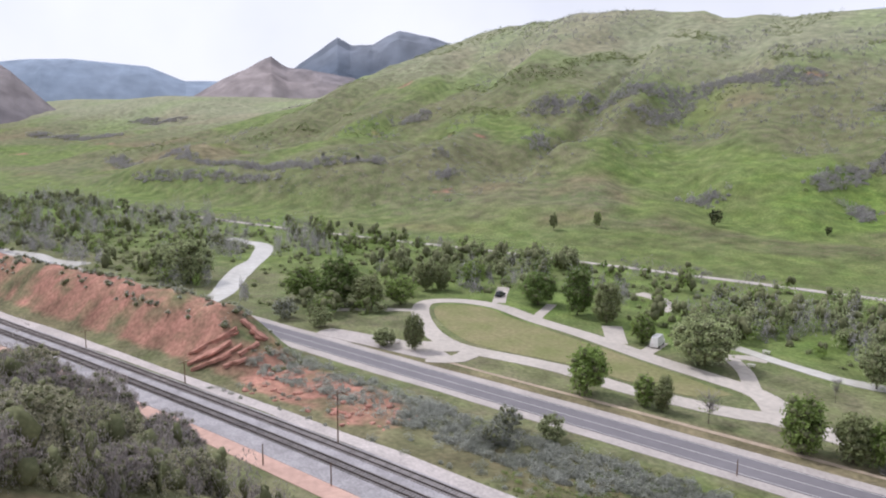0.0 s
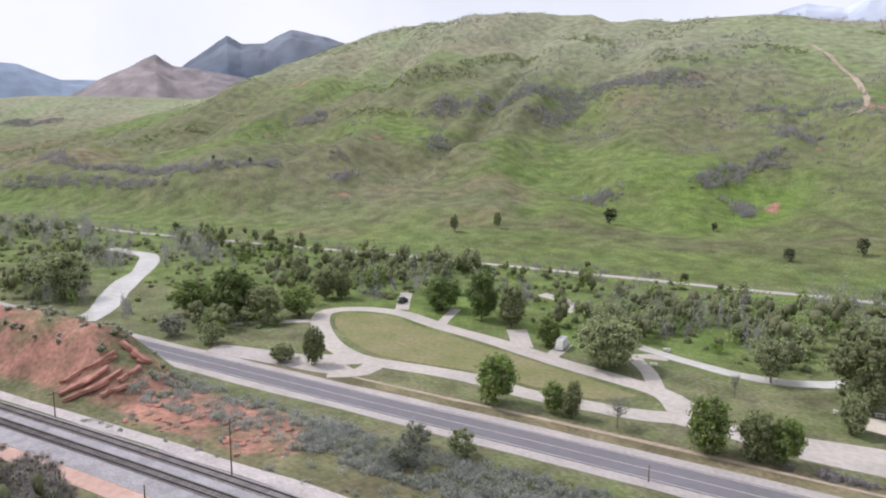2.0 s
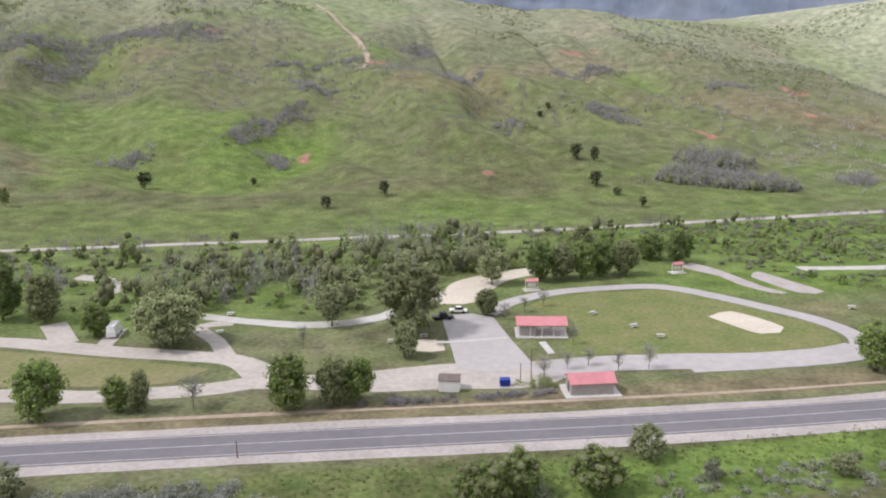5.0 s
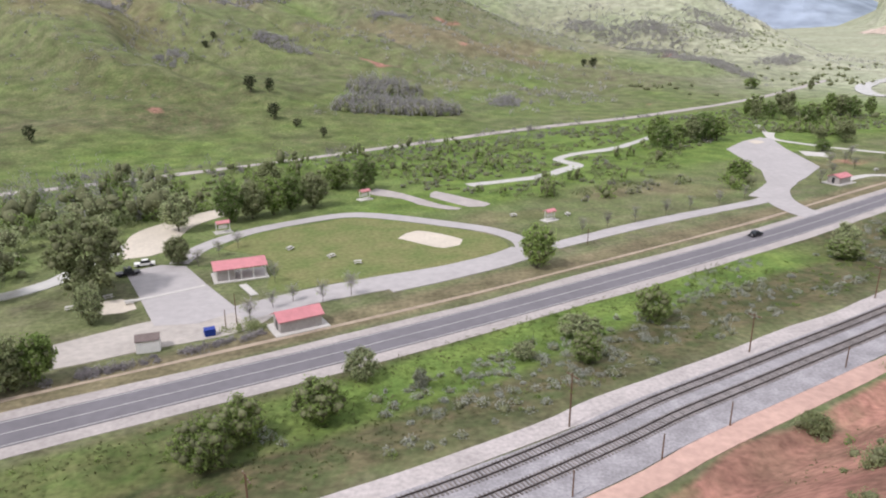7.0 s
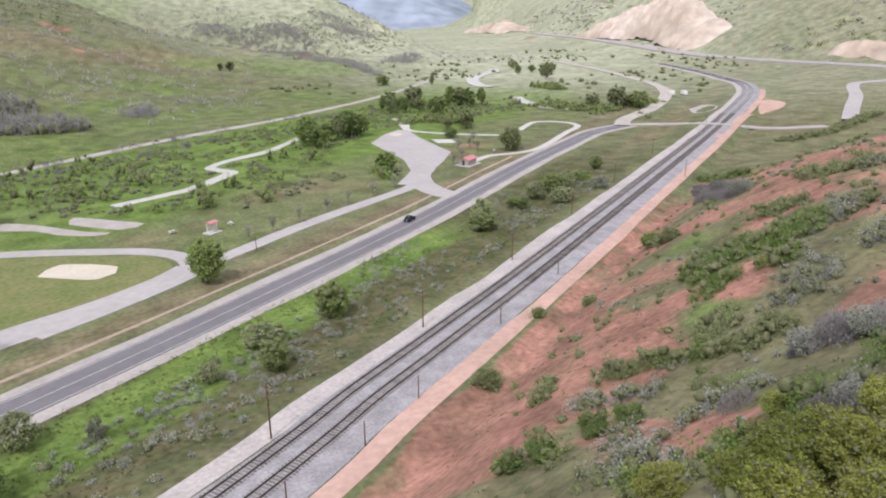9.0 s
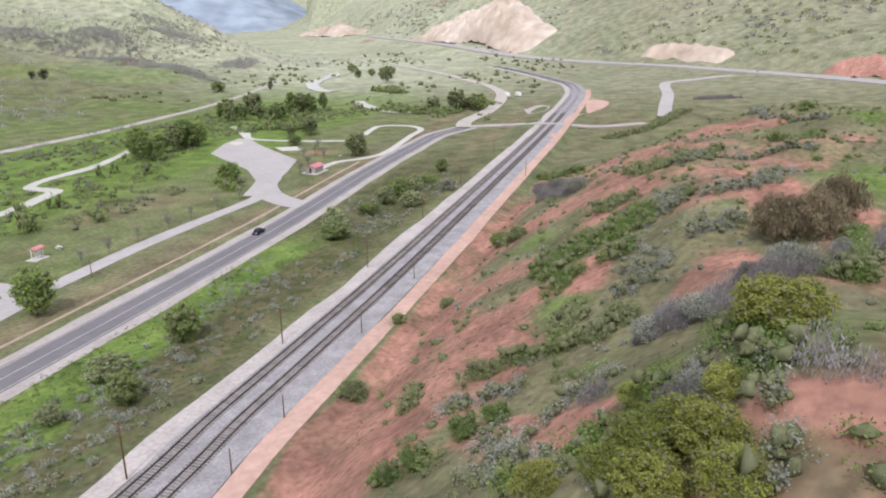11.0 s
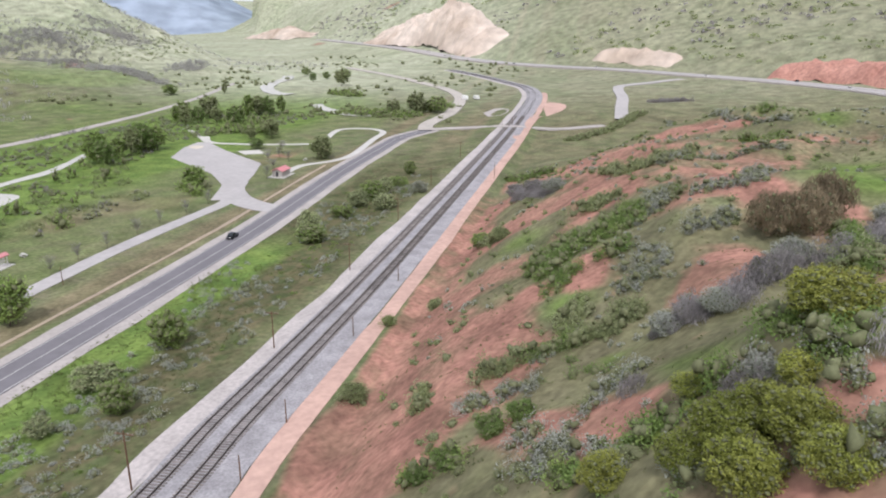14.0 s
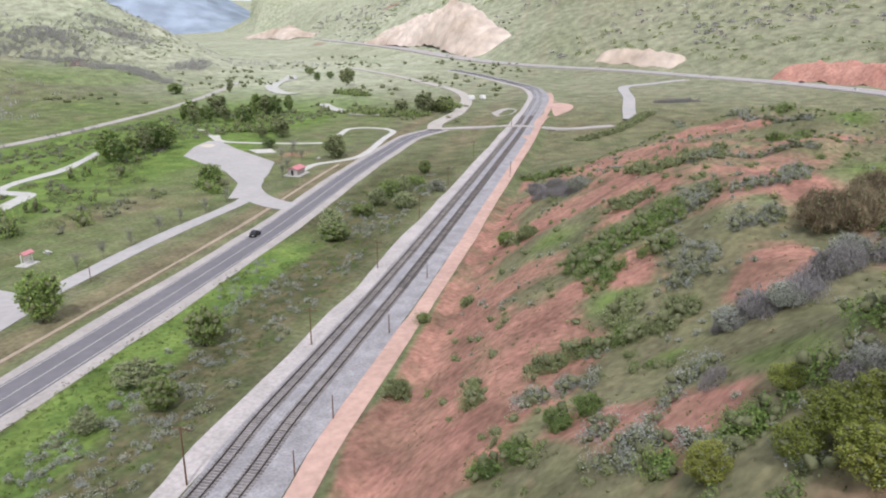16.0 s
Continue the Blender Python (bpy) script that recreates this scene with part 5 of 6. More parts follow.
thicket("slope_brush", along_belts(SLOPE_GREY[9:], 4.4, 1.5), 3.0, 5.0, SUNLIT_BRUSH, 54, 1.3, "bands of grey brush painted pale for sun on the last spur", "brush", 0, True)
thicket("hill_brush", along_belts(HILL_OLIVE, 5.5, 1.5), 2.0, 4.6, OLIVE, 26, 0.9, "olive brush in patches on the grassy hill", "brush", 0)
thicket("far_trees", scatter(260, 400, 1000, 100, 420, lambda s, n, x, y: (fbm(x, y, 70, 95) > 0.5) & (np.abs(beside(x, y, [tuple(p) for p in RAIL[::12]], 20)) > 16)), 3.2, 6, OLIVE, 14, 1.1, "scattered olive trees and brush up the valley", "trees")
thicket("far_brush", scatter(1300, 480, 1700, -700, 1100, lambda s, n, x, y: (beside(x, y, FREEWAY_LINE, 60) > 40) & (fbm(x, y, 120, 96) > 0.48)), 3.0, 9, OLIVE, 16, 2.2, "olive brush on the far slopes", "brush", 0)
thicket("far_brush", scatter(1700, 480, 1700, -700, 1100, lambda s, n, x, y: (beside(x, y, FREEWAY_LINE, 60) > 30) & (fbm(x, y, 150, 99) > 0.5)), 3.0, 9, GREY, 14, 2.4, "grey-brown brush on the far slopes", "brush", 0)
thicket("grass_tufts", scatter(2600, -60, 140, 88, 113, lambda s, n, x, y: fbm(x, y, 9, 97) > 0.4), 0.3, 0.8, leaf_mat("dry_grass", (0.17, 0.165, 0.085), (0.12, 0.145, 0.05)), 5, 0.24, "tufts of rough grass on the verge", "grass", 0)
thicket("hill_grass", scatter(2600, -60, 190, -50, 57, lambda s, n, x, y: (n < rail_n(s) - 17) & (fbm(x, y, 14, 98) > 0.42)), 0.3, 0.8, leaf_mat("hill_grass_blades", (0.17, 0.18, 0.085), (0.13, 0.155, 0.06)), 5, 0.22, "short grass tufts on the red hill", "grass", 0)

# ---- mountains at the horizon ----
def mountain(name, rows, dist, depth, material, label, rough=0.25, seed=0):
    """A ridge: rows of bearing (degrees to the left of +y) and height over the valley, set to fit the camera's skyline,
    at a distance from the camera's start.
    """
    B, Hh = np.array([r[0] for r in rows], float), np.array([r[1] for r in rows], float)
    nb, nr = 110, 26
    V = []
    for i in range(nb):
        b = B[0] + (B[-1] - B[0]) * i / (nb - 1)
        top = np.interp(b, B[::-1], Hh[::-1]) if B[0] > B[-1] else np.interp(b, B, Hh)
        for j in range(nr):
            f = j / (nr - 1)
            r = dist + depth * (f - 0.7) * 1.4
            x, y = -math.sin(radians(b)) * r, math.cos(radians(b)) * r
            shape = math.sin(min(f / 0.7, 1) * math.pi / 2) ** 1.3 if f < 0.7 else 1 - 0.6 * (f - 0.7) / 0.3
            rid = 1 - abs(2 * float(fbm(x, y, dist * 0.09, seed + 3)) - 1)
            V.append((x, y, top * shape * (1 - rough * (1 - rid) * (1 if f < 0.66 else 0.35)) - 5))
    F = [(i * nr + j, i * nr + j + 1, (i + 1) * nr + j + 1, (i + 1) * nr + j) for i in range(nb - 1) for j in range(nr - 1)]
    if B[0] < B[-1]:
        F = [f[::-1] for f in F]
    return tagged(part(name, (V, F), material), label, "mountain", kind="structure")


# Distance haze is painted into the base colours: bluer ranges, lighter rock
BLUE = mat("haze_blue_range", (0.28, 0.335, 0.42), 1.0, var=0.2, scale=0.012, bump=0, second=(0.22, 0.27, 0.345), spec=0)
DARKBLUE = mat("hazy_forested_range", (0.145, 0.18, 0.24), 1.0, var=0.3, scale=0.008, bump=0, second=(0.20, 0.22, 0.26), spec=0)
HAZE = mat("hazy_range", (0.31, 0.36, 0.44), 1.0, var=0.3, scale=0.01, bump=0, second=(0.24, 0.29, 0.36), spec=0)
ROCK = mat("brown_rock", (0.30, 0.265, 0.265), 1.0, var=0.3, scale=0.02, bump=0.4, second=(0.215, 0.20, 0.215), spec=0)
SNOW = mat("snowy_range", (0.75, 0.78, 0.84), 0.9, var=0.15, scale=0.006, bump=0, second=(0.42, 0.47, 0.58), spec=0)
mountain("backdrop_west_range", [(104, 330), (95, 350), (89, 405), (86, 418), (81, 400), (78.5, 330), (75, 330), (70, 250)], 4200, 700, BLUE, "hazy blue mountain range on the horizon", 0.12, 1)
mountain("backdrop_rocky_spur", [(104, 420), (96, 330), (92, 265), (89.5, 205), (87.5, 130), (85, 60)], 2100, 400, ROCK, "dark rocky mountainside", 0.35, 2)
mountain("backdrop_brown_peak", [(80, 130), (77, 205), (74, 265), (72.2, 312), (71, 275), (69, 265), (66, 245), (62, 170)], 2500, 500, ROCK, "brown rocky peak", 0.25, 3)
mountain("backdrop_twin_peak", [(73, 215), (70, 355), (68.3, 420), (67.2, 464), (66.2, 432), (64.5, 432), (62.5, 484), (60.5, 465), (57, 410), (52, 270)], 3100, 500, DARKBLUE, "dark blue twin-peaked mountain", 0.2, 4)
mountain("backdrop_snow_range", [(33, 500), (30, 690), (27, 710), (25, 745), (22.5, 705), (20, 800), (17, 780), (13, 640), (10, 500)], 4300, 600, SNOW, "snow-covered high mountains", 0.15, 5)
mountain("backdrop_blue_peaks", [(24, 330), (21, 500), (17, 575), (14.5, 640), (12.7, 705), (10, 640), (7.8, 605), (5, 630), (1.5, 585), (-2.9, 605), (-8, 590), (-14, 520), (-24, 400)], 3600, 800, DARKBLUE, "forested mountains, dark blue with painted haze", 0.22, 6)
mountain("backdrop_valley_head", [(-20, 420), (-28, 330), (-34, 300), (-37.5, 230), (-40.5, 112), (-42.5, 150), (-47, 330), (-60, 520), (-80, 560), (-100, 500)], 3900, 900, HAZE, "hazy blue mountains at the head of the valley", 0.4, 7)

# ---- bare cliffs and rocks ----
CLIFF = mat("pale_cliff", (0.62, 0.53, 0.46), 0.95, var=0.25, scale=0.06, bump=0.8, second=(0.42, 0.33, 0.26))
REDROCK = mat("red_rock", (0.44, 0.235, 0.185), 0.95, var=0.3, scale=0.5, bump=0.8, second=(0.33, 0.165, 0.13), rand=0.25)


def crag(name, pts, width, rise, material, label, lump=22):
    """A broken rock face that stands out of the slope along a line."""
    L = smooth_line(pts, 4)
    H = normals(L)
    nr, k = 26, len(L)
    way = np.r_[0, np.cumsum(np.linalg.norm(np.diff(L, axis=0), axis=1))]
    f, w = np.meshgrid(np.linspace(0, 1, nr), way)
    end = np.sin(math.pi * (np.arange(k) + 0.3) / (k - 0.4))[:, None] ** 0.5
    crest = 0.35 + 1.3 * fbm(w, 0 * w, lump * 3.2, 8)
    side = width * (f - 0.5) + 0.12 * width * (fbm(w, f * 40, lump * 1.4, 9) - 0.5)
    x, y = L[:, :1] + H[:, :1] * side, L[:, 1:] + H[:, 1:] * side
    rib = 1 - np.abs(2 * fbm(w + 14 * f, f * width * 0.35, lump * 0.7, 3) - 1)
    chip = fbm(x, y, lump * 0.22, 4) - 0.5
    up = end * np.sin(math.pi * np.minimum(f * 1.1 + 0.02, 1)) ** 0.7
    z = height(x, y) - 1.5 + up * (2 + rise * 0.42 * crest * (0.35 + 0.95 * rib) + rise * 0.16 * chip)
    V = np.stack([x, y, z], -1).reshape(-1, 3).tolist()
    F = [(i * nr + j, (i + 1) * nr + j, (i + 1) * nr + j + 1, i * nr + j + 1) for i in range(len(L) - 1) for j in range(nr - 1)]
    ob = part(name, (V, F), material)
    return tagged(ob, label, "rock", kind="structure")


crag("cliff_1", [(1330, 1560), (1270, 1400), (1200, 1250)], 90, 40, CLIFF, "pale eroded road cut above the freeway")
crag("cliff_2", [(985, 860), (935, 745), (890, 640), (830, 560), (790, 500)], 70, 60, CLIFF, "pale eroded cliff above the freeway")
crag("cliff_3", [(728, 335), (712, 280), (690, 235)], 30, 24, CLIFF, "pale road cut above the freeway")
crag("cliff_4", [(640, 140), (628, 105), (600, 60), (570, 20)], 34, 26, REDROCK, "red earth cut beside the freeway")


def stones(rows, size, name, label, seed=0):
    for x, y in rows:
        bm = bmesh.new()
        bmesh.ops.create_icosphere(bm, subdivisions=1, radius=1)
        s = size * (0.5 + R.rand())
        for v in bm.verts:
            v.co = Vector((v.co.x * s * (1.3 + 0.3 * R.rand()), v.co.y * s * (0.8 + 0.3 * R.rand()), v.co.z * s * (0.5 + 0.3 * R.rand())))
        ob = part(name, bm, REDROCK)
        ob.matrix_basis = pose(x, y, hz(x, y) + s * 0.12, rz=R.uniform(0, 360), ry=R.uniform(-15, 15))
        tagged(ob, label, "rock", "red boulders")


stones([xy(-122 + 40 * R.rand(), 91 + 14 * R.rand()) for _ in range(70)], 0.5, "boulder", "blocky red sandstone boulder on the bank")


def ledge(ax, ay, bx, by, wide, thick):
    """A long broken slab that lies in the bank between two places."""
    a, b = Vector((ax, ay, hz(ax, ay) + 0.3)), Vector((bx, by, hz(bx, by) + 0.45))
    ln = max((b - a).length, 2.5)
    bm = bmesh.new()
    bmesh.ops.create_cube(bm, size=1)
    bmesh.ops.subdivide_edges(bm, edges=bm.edges[:], cuts=4, use_grid_fill=True)
    for v in bm.verts:
        step = 0.16 * math.floor(5 * (v.co.x + 0.5))
        v.co = Vector((v.co.x * ln + R.normal() * 0.12, v.co.y * wide * (0.8 + 0.4 * R.rand()) + 0.4 * math.sin(step * 9), v.co.z * thick + R.normal() * 0.07))
    ob = part("rock_slab", bm, REDROCK)
    ob.matrix_basis = Matrix.Translation((a + b) / 2) @ (b - a).to_track_quat("X", "Z").to_matrix().to_4x4() @ pose(0, 0, 0, rx=R.uniform(-12, 12))
    tagged(ob, "tilted slab of red sandstone in the bank", "rock", "rock slabs")


for k, row in enumerate([(-170, 33, -164, 43), (-169, 34, -165, 43), (-167, 32, -163, 39), (-163, 32, -160, 40), (-162, 36, -161, 43), (-167, 45, -162, 49), (-164, 46, -162, 48), (-158, 38, -157, 43), (-166, 34, -163, 41), (-159, 42, -161, 47)]):
    ledge(*row, 1.0 + 0.3 * (k % 3), 0.55 + 0.2 * (k % 2))

# ---- poles ----
def pole(x, y, h, r=0.13, arm=0.0, label="weathered wooden utility pole", category="utility pole", name="utility_pole", turn=22.6):
    root = new(name)
    bm = bmesh.new()
    tube(bm, [(0, 0, -0.4), (0, 0, h * 0.5), (0, 0, h)], [r, r * 0.88, r * 0.7], 8)
    part("pole", bm, POLE, root)
    if arm:
        part("crossarm", boxes([((0.12, 0, h - 0.5), (0, 1), (arm / 2, 0.06, 0.07))]), POLE, root)
        for e in (-0.45, -0.2, 0.2, 0.45):
            b2 = bmesh.new()
            tube(b2, [(0.12, e * arm, h - 0.43), (0.12, e * arm, h - 0.3)], [0.04, 0.03], 6)
            part("insulator", b2, CONCRETE, root)
    root.matrix_basis = pose(x, y, hz(x, y), rz=turn)
    return tagged(root, label, category, "line of poles" if arm else "short posts")


for x, y, h in ((-111, 46, 9.6), (-155, 29, 5.5), (-194, 13, 5), (-23, 78, 8), (19, 92, 8.4), (57, 108, 7.2), (96, 125, 6.8), (137, 143, 6.8), (180, 162, 6.6), (232, 184, 6.6)):
    pole(x, y, h, arm=2.6, turn=22.6)
for x, y in ((-109, 32), (-97, 39), (14, 77.5), (28, 82.5), (41, 88), (69, 100), (97, 111.5)):
    pole(x, y, 3.8, 0.11, label="short dark wooden post beside the tracks", category="post", name="trackside_post")
for x, y, h in ((-29.5, 141, 6.5), (-31.5, 140.5, 3.5), (55, 175, 4.5), (205, 151, 6), (-70, 100, 3), (322, 216, 5), (330, 214, 5)):
    pole(x, y, h, 0.1, label="slim wooden lamp post", category="post", name="slim_post")

# ---- buildings ----
PINK = mat("pink_metal_roof", (0.60, 0.25, 0.27), 0.6, var=0.1, scale=0.8, bump=0.05)
BLOCK = mat("grey_block_wall", (0.42, 0.39, 0.37), 0.9, var=0.12, scale=2.0, bump=0.3)
WHITE = mat("white_paint", (0.78, 0.77, 0.75), 0.6, var=0.06, scale=1.5, bump=0.05)
ROOF_BROWN = mat("brown_shingle", (0.2, 0.16, 0.15), 0.9, var=0.2, scale=3, bump=0.4)
BINBLUE = mat("blue_steel", (0.02, 0.05, 0.3), 0.5, var=0.15, scale=2, bump=0.05)
DARK = mat("dark_void", (0.03, 0.03, 0.035), 0.5, var=0.1, scale=2, bump=0)
WOODBROWN = mat("stained_timber", (0.2, 0.12, 0.08), 0.8, var=0.2, scale=2, bump=0.2)


def gable(lx, ly, z, rise, t=0.14):
    """A pitched roof of two slopes with thickness, its ridge along x."""
    bm = bmesh.new()
    rows = []
    for x in (-lx / 2, lx / 2):
        rows.append([bm.verts.new((x, y, h)) for y, h in ((-ly / 2, z), (0, z + rise), (ly / 2, z), (ly / 2, z - t), (0, z + rise - t), (-ly / 2, z - t))])
    a, b = rows
    for i in range(6):
        bm.faces.new((a[i], b[i], b[(i + 1) % 6], a[(i + 1) % 6]))
    for f in ((a[0], a[1], a[4], a[5]), (a[1], a[2], a[3], a[4]), (b[1], b[0], b[5], b[4]), (b[2], b[1], b[4], b[3])):
        bm.faces.new(f)
    bmesh.ops.recalc_face_normals(bm, faces=bm.faces[:])
    return bm


def seams(parent, lx, ly, z, rise, step=1.0):
    for k in range(int(lx / step)):
        x = -lx / 2 + step * (k + 0.5)
        bm = bmesh.new()
        for sgn in (-1, 1):
            vs = [bm.verts.new(p) for p in ((x - 0.03, sgn * ly / 2, z + 0.005), (x + 0.03, sgn * ly / 2, z + 0.005), (x + 0.03, 0, z + rise + 0.005), (x - 0.03, 0, z + rise + 0.005))]
            up = [bm.verts.new(v.co + Vector((0, 0, 0.05))) for v in vs]
            bm.faces.new(up)
            for i in range(4):
                bm.faces.new((vs[i], vs[(i + 1) % 4], up[(i + 1) % 4], up[i]))
        part("roof_seam", bm, PINK, parent)


def hut(x, y, turn, lx, ly, h, rise, walls, roof, label, pad=0.0, over=0.5):
    root = new("hut")
    z0 = 0.2 if pad else 0.05
    if pad:
        part("slab", boxes([((0, 0, 0.1), (1, 0), (lx / 2 + pad, ly / 2 + pad, 0.1))]), CONCRETE, root)
    t = 0.1
    part("wall", boxes([((0, -ly / 2, z0 + h / 2), (1, 0), (lx / 2, t, h / 2))]), walls, root)
    part("wall", boxes([((0, ly / 2, z0 + h / 2), (1, 0), (lx / 2, t, h / 2))]), walls, root)
    for sx in (-1, 1):
        V = [(sx * lx / 2 + dx, yy, zz) for dx in (-t, t) for yy, zz in ((-ly / 2 + 0.1, z0), (ly / 2 - 0.1, z0), (ly / 2 - 0.1, z0 + h), (0, z0 + h + rise * 0.9), (-ly / 2 + 0.1, z0 + h))]
        part("wall", (V, [(0, 1, 2, 3, 4), (9, 8, 7, 6, 5)] + [(i, (i + 1) % 5 + 0, (i + 1) % 5 + 5, i + 5) for i in range(5)]), walls, root)
    r = part("roof", gable(lx + 2 * over, ly + 2 * over, z0 + h + 0.02, rise), roof, root)
    if roof is PINK:
        seams(r, lx + 2 * over, ly + 2 * over, z0 + h + 0.02, rise, 0.9)
    d = part("door", boxes([((-lx / 2 - t - 0.03, 0, z0 + 1.02), (0, 1), (0.45, 0.03, 1.02))]), DARK, root)
    part("window", boxes([((lx * 0.25, ly / 2 + t + 0.02, z0 + h - 0.5), (1, 0), (0.6, 0.02, 0.22))]), DARK, root)
    root.matrix_basis = pose(x, y, hz(x, y), rz=turn)
    return tagged(root, label, "building")


hut(-18.0, 138.3, 19, 8.0, 4.0, 2.3, 1.3, BLOCK, PINK, "grey block restroom hut with pink metal roof", pad=1.3)
hut(-44.0, 133.2, 8, 3.8, 2.8, 2.3, 0.8, WHITE, ROOF_BROWN, "small white shed with brown shingle roof", over=0.2)


def pavilion(x, y, turn, lx, ly):
    root = new("picnic_pavilion")
    part("slab", boxes([((0, 0, 0.1), (1, 0), (lx / 2 + 0.6, ly / 2 + 0.9, 0.1))]), CONCRETE, root)
    r = part("roof", gable(lx + 1, ly + 1, 3.0, 1.2), PINK, root)
    seams(r, lx + 1, ly + 1, 3.0, 1.2, 1.1)
    for k in range(5):
        for sy in (-1, 1):
            part("post", boxes([((-lx / 2 + lx * k / 4, sy * ly / 2, 1.5), (1, 0), (0.11, 0.11, 1.3))]), WHITE, root)
    part("end_wall", boxes([((-lx / 2 + 2.2, 0, 1.4), (1, 0), (1.9, ly / 2 - 0.4, 1.2))]), BLOCK, root)
    for k in range(2):
        part("beam", boxes([((0, (k * 2 - 1) * ly / 2, 2.82), (1, 0), (lx / 2, 0.09, 0.12))]), WOODBROWN, root)
    root.matrix_basis = pose(x, y, hz(x, y), rz=turn)
    return tagged(root, "open picnic pavilion with a pink metal roof", "pavilion")


pavilion(-31.0, 169.0, 12, 10.8, 5.6)


def picnic_table(x, y, turn):
    root = new("picnic_table")
    part("tabletop", boxes([((0, 0, 0.75), (1, 0), (0.95, 0.38, 0.03))]), CONCRETE, root)
    for sy in (-1, 1):
        part("bench", boxes([((0, sy * 0.7, 0.45), (1, 0), (0.95, 0.14, 0.025))]), CONCRETE, root)
    for sx in (-1, 1):
        part("leg", boxes([((sx * 0.65, 0, 0.37), (0, 1), (0.75, 0.05, 0.05)), ((sx * 0.65, 0, 0.55), (1, 0), (0.06, 0.06, 0.18)), ((sx * 0.65, 0, 0.15), (1, 0), (0.06, 0.3, 0.17))]), CONCRETE, root)
    root.matrix_basis = pose(x, y, hz(x, y) + 0.06, rz=turn)
    return tagged(root, "pale concrete picnic table on the grass", "picnic table", "picnic tables")


table = picnic_table(-57, 160, 30)
for x, y, w in ((-63, 155, 10), (-10, 178, 40), (-4, 172, 0), (-20, 186, 60), (-110, 165, 20), (-170, 92, 15), (-166, 86, 70), (-105, 152, 40), (44, 205, 10), (60, 203, 80), (-52, 156, 15), (196, 240, 30)):
    copy_thing(table, pose(x, y, hz(x, y) + 0.06, rz=w))
patch("table_pad", [(-60, 157), (-54, 159), (-50, 153), (-56, 151)], 0.1, SAND, "pale gravel pad under the picnic tables", "gravel")
road([(-30, 163), (-27, 156)], 1.6, CONCRETE, 0.13, "pale concrete footpath", "path", "path", 0.0)
road([(-53, 157), (-46, 160), (-38, 164)], 1.2, CONCRETE, 0.15, "pale concrete footpath", "path", "path", 0.0)
for k in range(7):
    a = np.array((-43.0, 175.0)) + np.array((10.0, -22.0)) * (k / 6)
    ribbon("trim", [a - (4.2, 1.7), a - (2.0, 0.9), a], -0.06, 0.06, 0.13, PAINT_WHITE, "white parking line on the asphalt", "road line", thick=0.01)


def sail(x, y, turn):
    root = new("shade_shelter")
    part("slab", boxes([((0, 0, 0.08), (1, 0), (2.4, 1.6, 0.08))]), CONCRETE, root)
    for sx in (-1, 1):
        part("post", boxes([((sx * 1.8, 0, 1.5), (1, 0), (0.09, 0.09, 1.4))]), WHITE, root)
    part("roof", gable(3.6, 2.0, 2.8, 0.6), PINK, root)
    part("sign_board", boxes([((0, 0, 1.6), (1, 0), (1.2, 0.05, 0.5))]), WHITE, root)
    root.matrix_basis = pose(x, y, hz(x, y), rz=turn)
    return tagged(root, "small shelter with a pink roof on pale posts", "shelter", "shelters")


sail(-38, 205, 20)
sail(3, 234, 30)
sail(53, 199, 25)
hut(168, 225, 22, 7, 4, 2.2, 1.0, BLOCK, PINK, "low hut with a pinkish roof at the trailhead", pad=1.5)


def bin_(x, y, turn):
    root = new("dumpster")
    bm = bmesh.new()
    for z, g in ((0.15, 0.85), (1.35, 1.0)):
        for sx, sy in ((-1, -1), (1, -1), (1, 1), (-1, 1)):
            bm.verts.new((sx * 0.95, sy * 0.75 * g, z))
    bm.verts.ensure_lookup_table()
    v = bm.verts
    for f in ((3, 2, 1, 0), (4, 5, 6, 7), (0, 1, 5, 4), (1, 2, 6, 5), (2, 3, 7, 6), (3, 0, 4, 7)):
        bm.faces.new([v[i] for i in f])
    part("body", bm, BINBLUE, root)
    part("lid", boxes([((0, 0, 1.41), (1, 0), (1.0, 0.8, 0.05))]), BINBLUE, root)
    for sx in (-1, 1):
        part("side_pocket", boxes([((sx * 1.0, 0, 0.9), (1, 0), (0.06, 0.5, 0.1))]), BINBLUE, root)
    root.matrix_basis = pose(x, y, hz(x, y) + 0.06, rz=turn)
    return tagged(root, "blue steel dumpster on the gravel lot", "dumpster")


bin_(-34, 137, 15)

# ---- vehicles ----
RUBBER = mat("tyre_rubber", (0.02, 0.02, 0.02), 0.9, var=0.1, bump=0)
GLASS = mat("dark_car_glass", (0.02, 0.025, 0.03), 0.08, var=0.05, bump=0, spec=0.6)


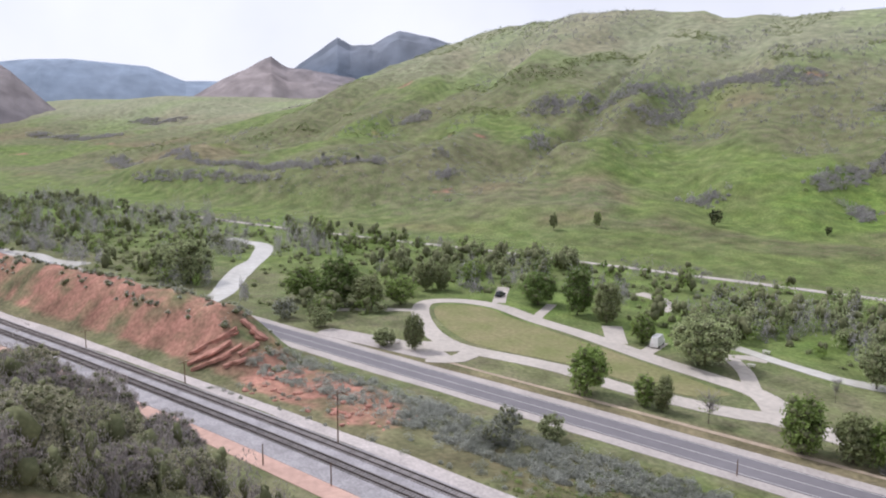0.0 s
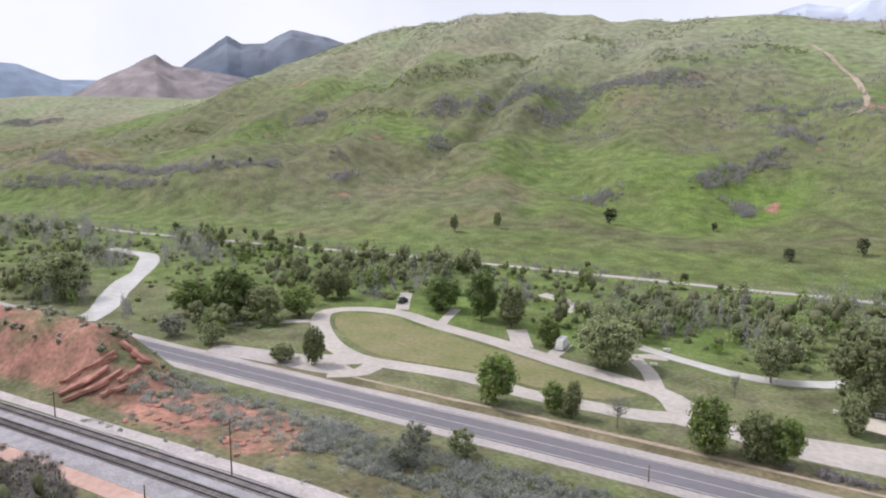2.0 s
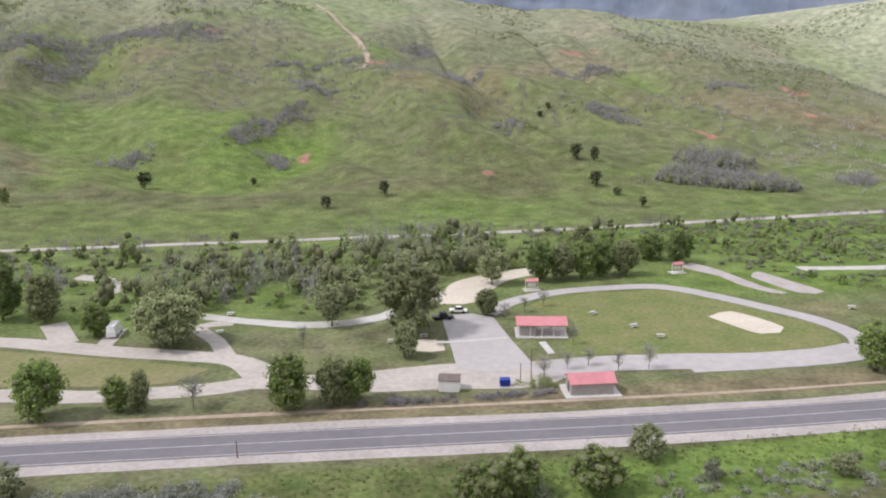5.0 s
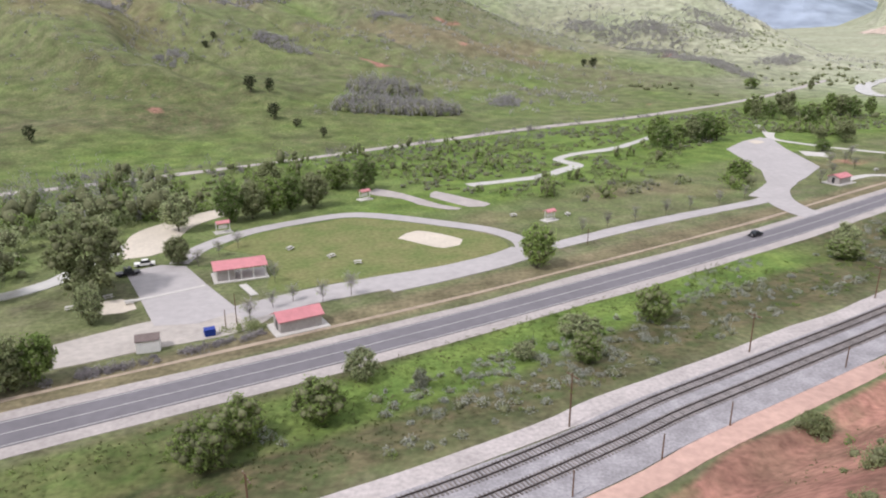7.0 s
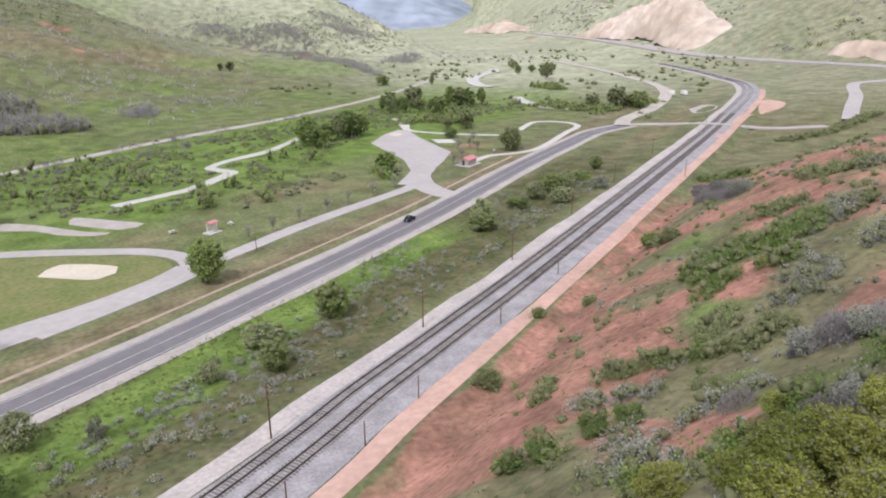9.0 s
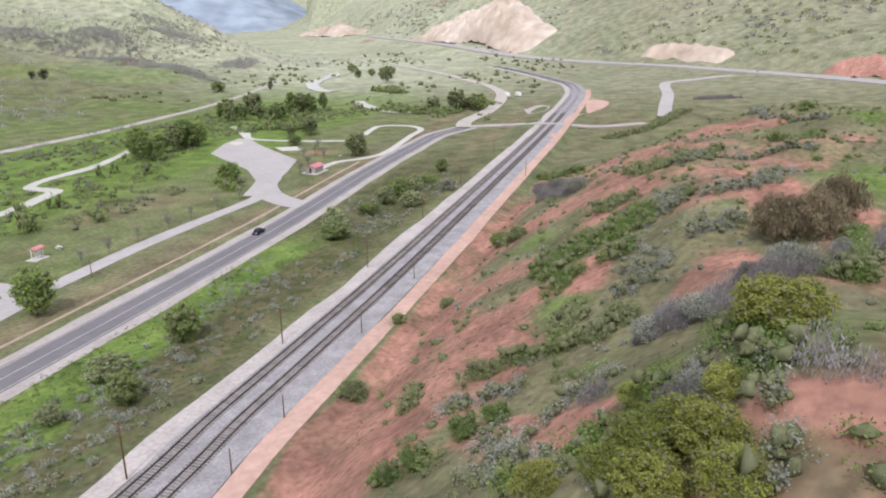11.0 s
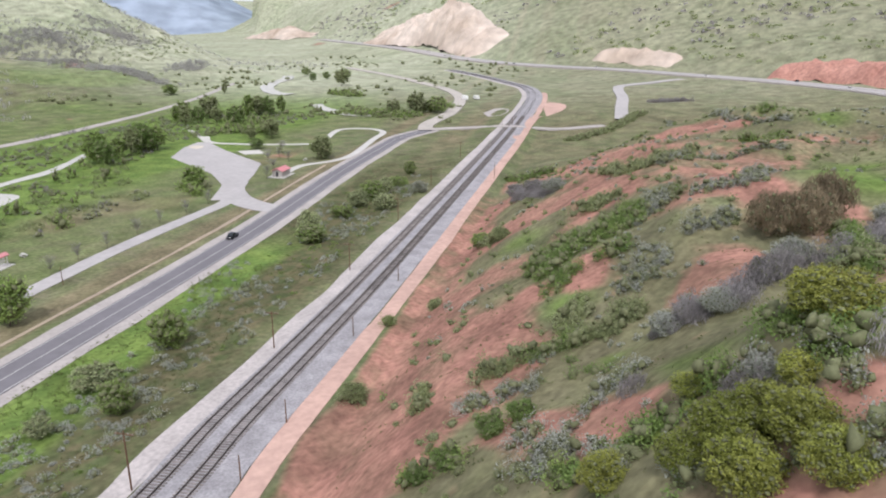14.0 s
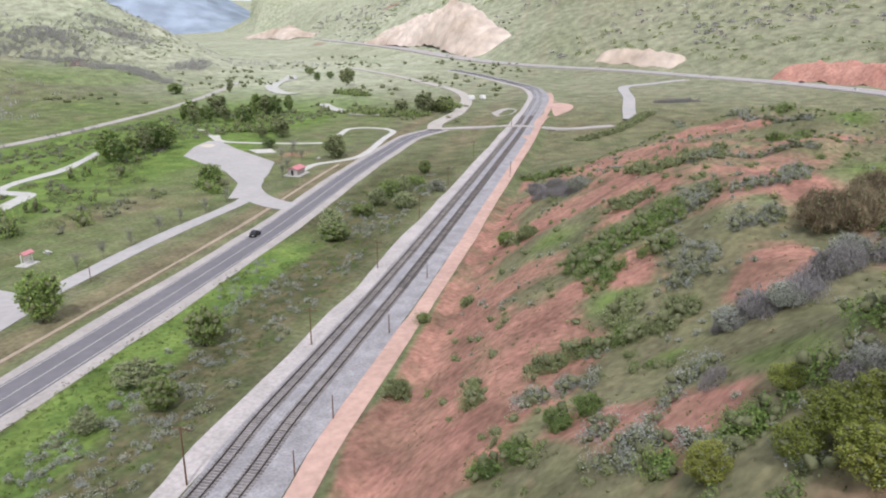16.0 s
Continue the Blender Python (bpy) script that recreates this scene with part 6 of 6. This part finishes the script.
def car(x, y, turn, paint, label, ln=4.5, w=1.8, h=1.5, cabin=(0.28, 0.8), cat="car", lift=0.14):
    root = new("parked_" + cat.replace(" ", "_"))
    zb = 0.35

    def shell(profile, half, inset):
        bm = bmesh.new()
        L = [bm.verts.new((px_, -half + inset * (i in (1, 2)), pz)) for i, (px_, pz) in enumerate(profile)]
        Rr = [bm.verts.new((v.co.x, -v.co.y, v.co.z)) for v in L]
        bm.faces.new(L)
        bm.faces.new(Rr[::-1])
        k = len(L)
        for i in range(k):
            bm.faces.new((L[i], Rr[i], Rr[(i + 1) % k], L[(i + 1) % k]))
        bmesh.ops.recalc_face_normals(bm, faces=bm.faces[:])
        bmesh.ops.bevel(bm, geom=bm.edges[:], offset=0.05, segments=1, affect="EDGES")
        return bm

    a, b = ln * (cabin[0] - 0.5), ln * (cabin[1] - 0.5)
    waist = 0.95 if h < 2 else h * 0.5
    part("body", shell([(-ln / 2, zb), (-ln / 2, waist - 0.1), (ln / 2, waist - 0.15), (ln / 2, zb)], w / 2, 0.04), paint, root)
    part("cabin", shell([(a, waist - 0.08), (a + 0.35, h), (b - 0.5, h), (b, waist - 0.08)], w / 2 - 0.08, 0.14), GLASS if h < 2 else paint, root)
    part("roof_panel", boxes([(((a + b) / 2 - 0.08, 0, h + 0.01), (1, 0), ((b - a) / 2 - 0.5, w / 2 - 0.26, 0.03))]), paint, root)
    if h >= 2:
        part("windscreen", boxes([((b - 0.2, 0, (waist + h) / 2), (0, 1), (w / 2 - 0.3, 0.2, 0.3))]), GLASS, root)
    for sx in (-0.31, 0.31):
        for sy in (-1, 1):
            bm = bmesh.new()
            bmesh.ops.create_cone(bm, cap_ends=True, segments=14, radius1=0.34, radius2=0.34, depth=0.22, matrix=Matrix.Translation((sx * ln, sy * (w / 2 - 0.08), 0.34)) @ Matrix.Rotation(math.pi / 2, 4, "X"))
            part("wheel", bm, RUBBER, root)
    for sy in (-1, 1):
        part("headlight", boxes([((ln / 2 + 0.005, sy * (w / 2 - 0.3), 0.68), (0, 1), (0.18, 0.02, 0.08))]), WHITE, root)
    root.matrix_basis = pose(x, y, hz(x, y) + lift, rz=turn)
    return tagged(root, label, cat)


BLACKPAINT = mat("black_car_paint", (0.015, 0.015, 0.02), 0.25, var=0.05, bump=0, spec=0.5)
car(101.5, 173.3, 22 + 180, BLACKPAINT, "black sedan on the highway")
car(-129, 145.5, 115, WHITE, "white camper van parked at a campsite", 6.2, 2.2, 2.9, (0.0, 0.9), "van")
car(-198, 143, 120, BLACKPAINT, "dark pickup with a pale top at a campsite", 5.3, 1.95, 1.8, (0.1, 0.7), "truck")
car(-56, 174, 20, BLACKPAINT, "dark pickup parked under the big tree", 5.3, 1.95, 1.8, (0.3, 0.75), "truck")
car(-53.5, 180, 10, WHITE, "white car parked at the lot's edge", 4.6, 1.8, 1.5)
car(418, 303, 60, WHITE, "white camper parked beside the gravel road", 7, 2.4, 3.0, (0.0, 0.95), "trailer")
car(424, 297, 60, WHITE, "white camper parked beside the gravel road", 6, 2.4, 2.8, (0.0, 0.95), "trailer")
FD = np.linalg.norm(FREEWAY - np.array((640, 221)), axis=1)
for k, off, paint, name in ((6, -7, BLACKPAINT, "dark"), (14, 6, WHITE, "white"), (25, -7, WHITE, "white"), (31, 6, BLACKPAINT, "dark"), (36, -7, WHITE, "white")):
    i = min(int(FD.argmin()) - 22 + k, len(FREEWAY) - 2)
    p = FREEWAY[i] + normals(FREEWAY)[i] * off
    a = FREEWAY[i + 1] - FREEWAY[i]
    car(p[0], p[1], math.degrees(math.atan2(a[1], a[0])), paint, name + " car on the distant freeway", lift=0.8)
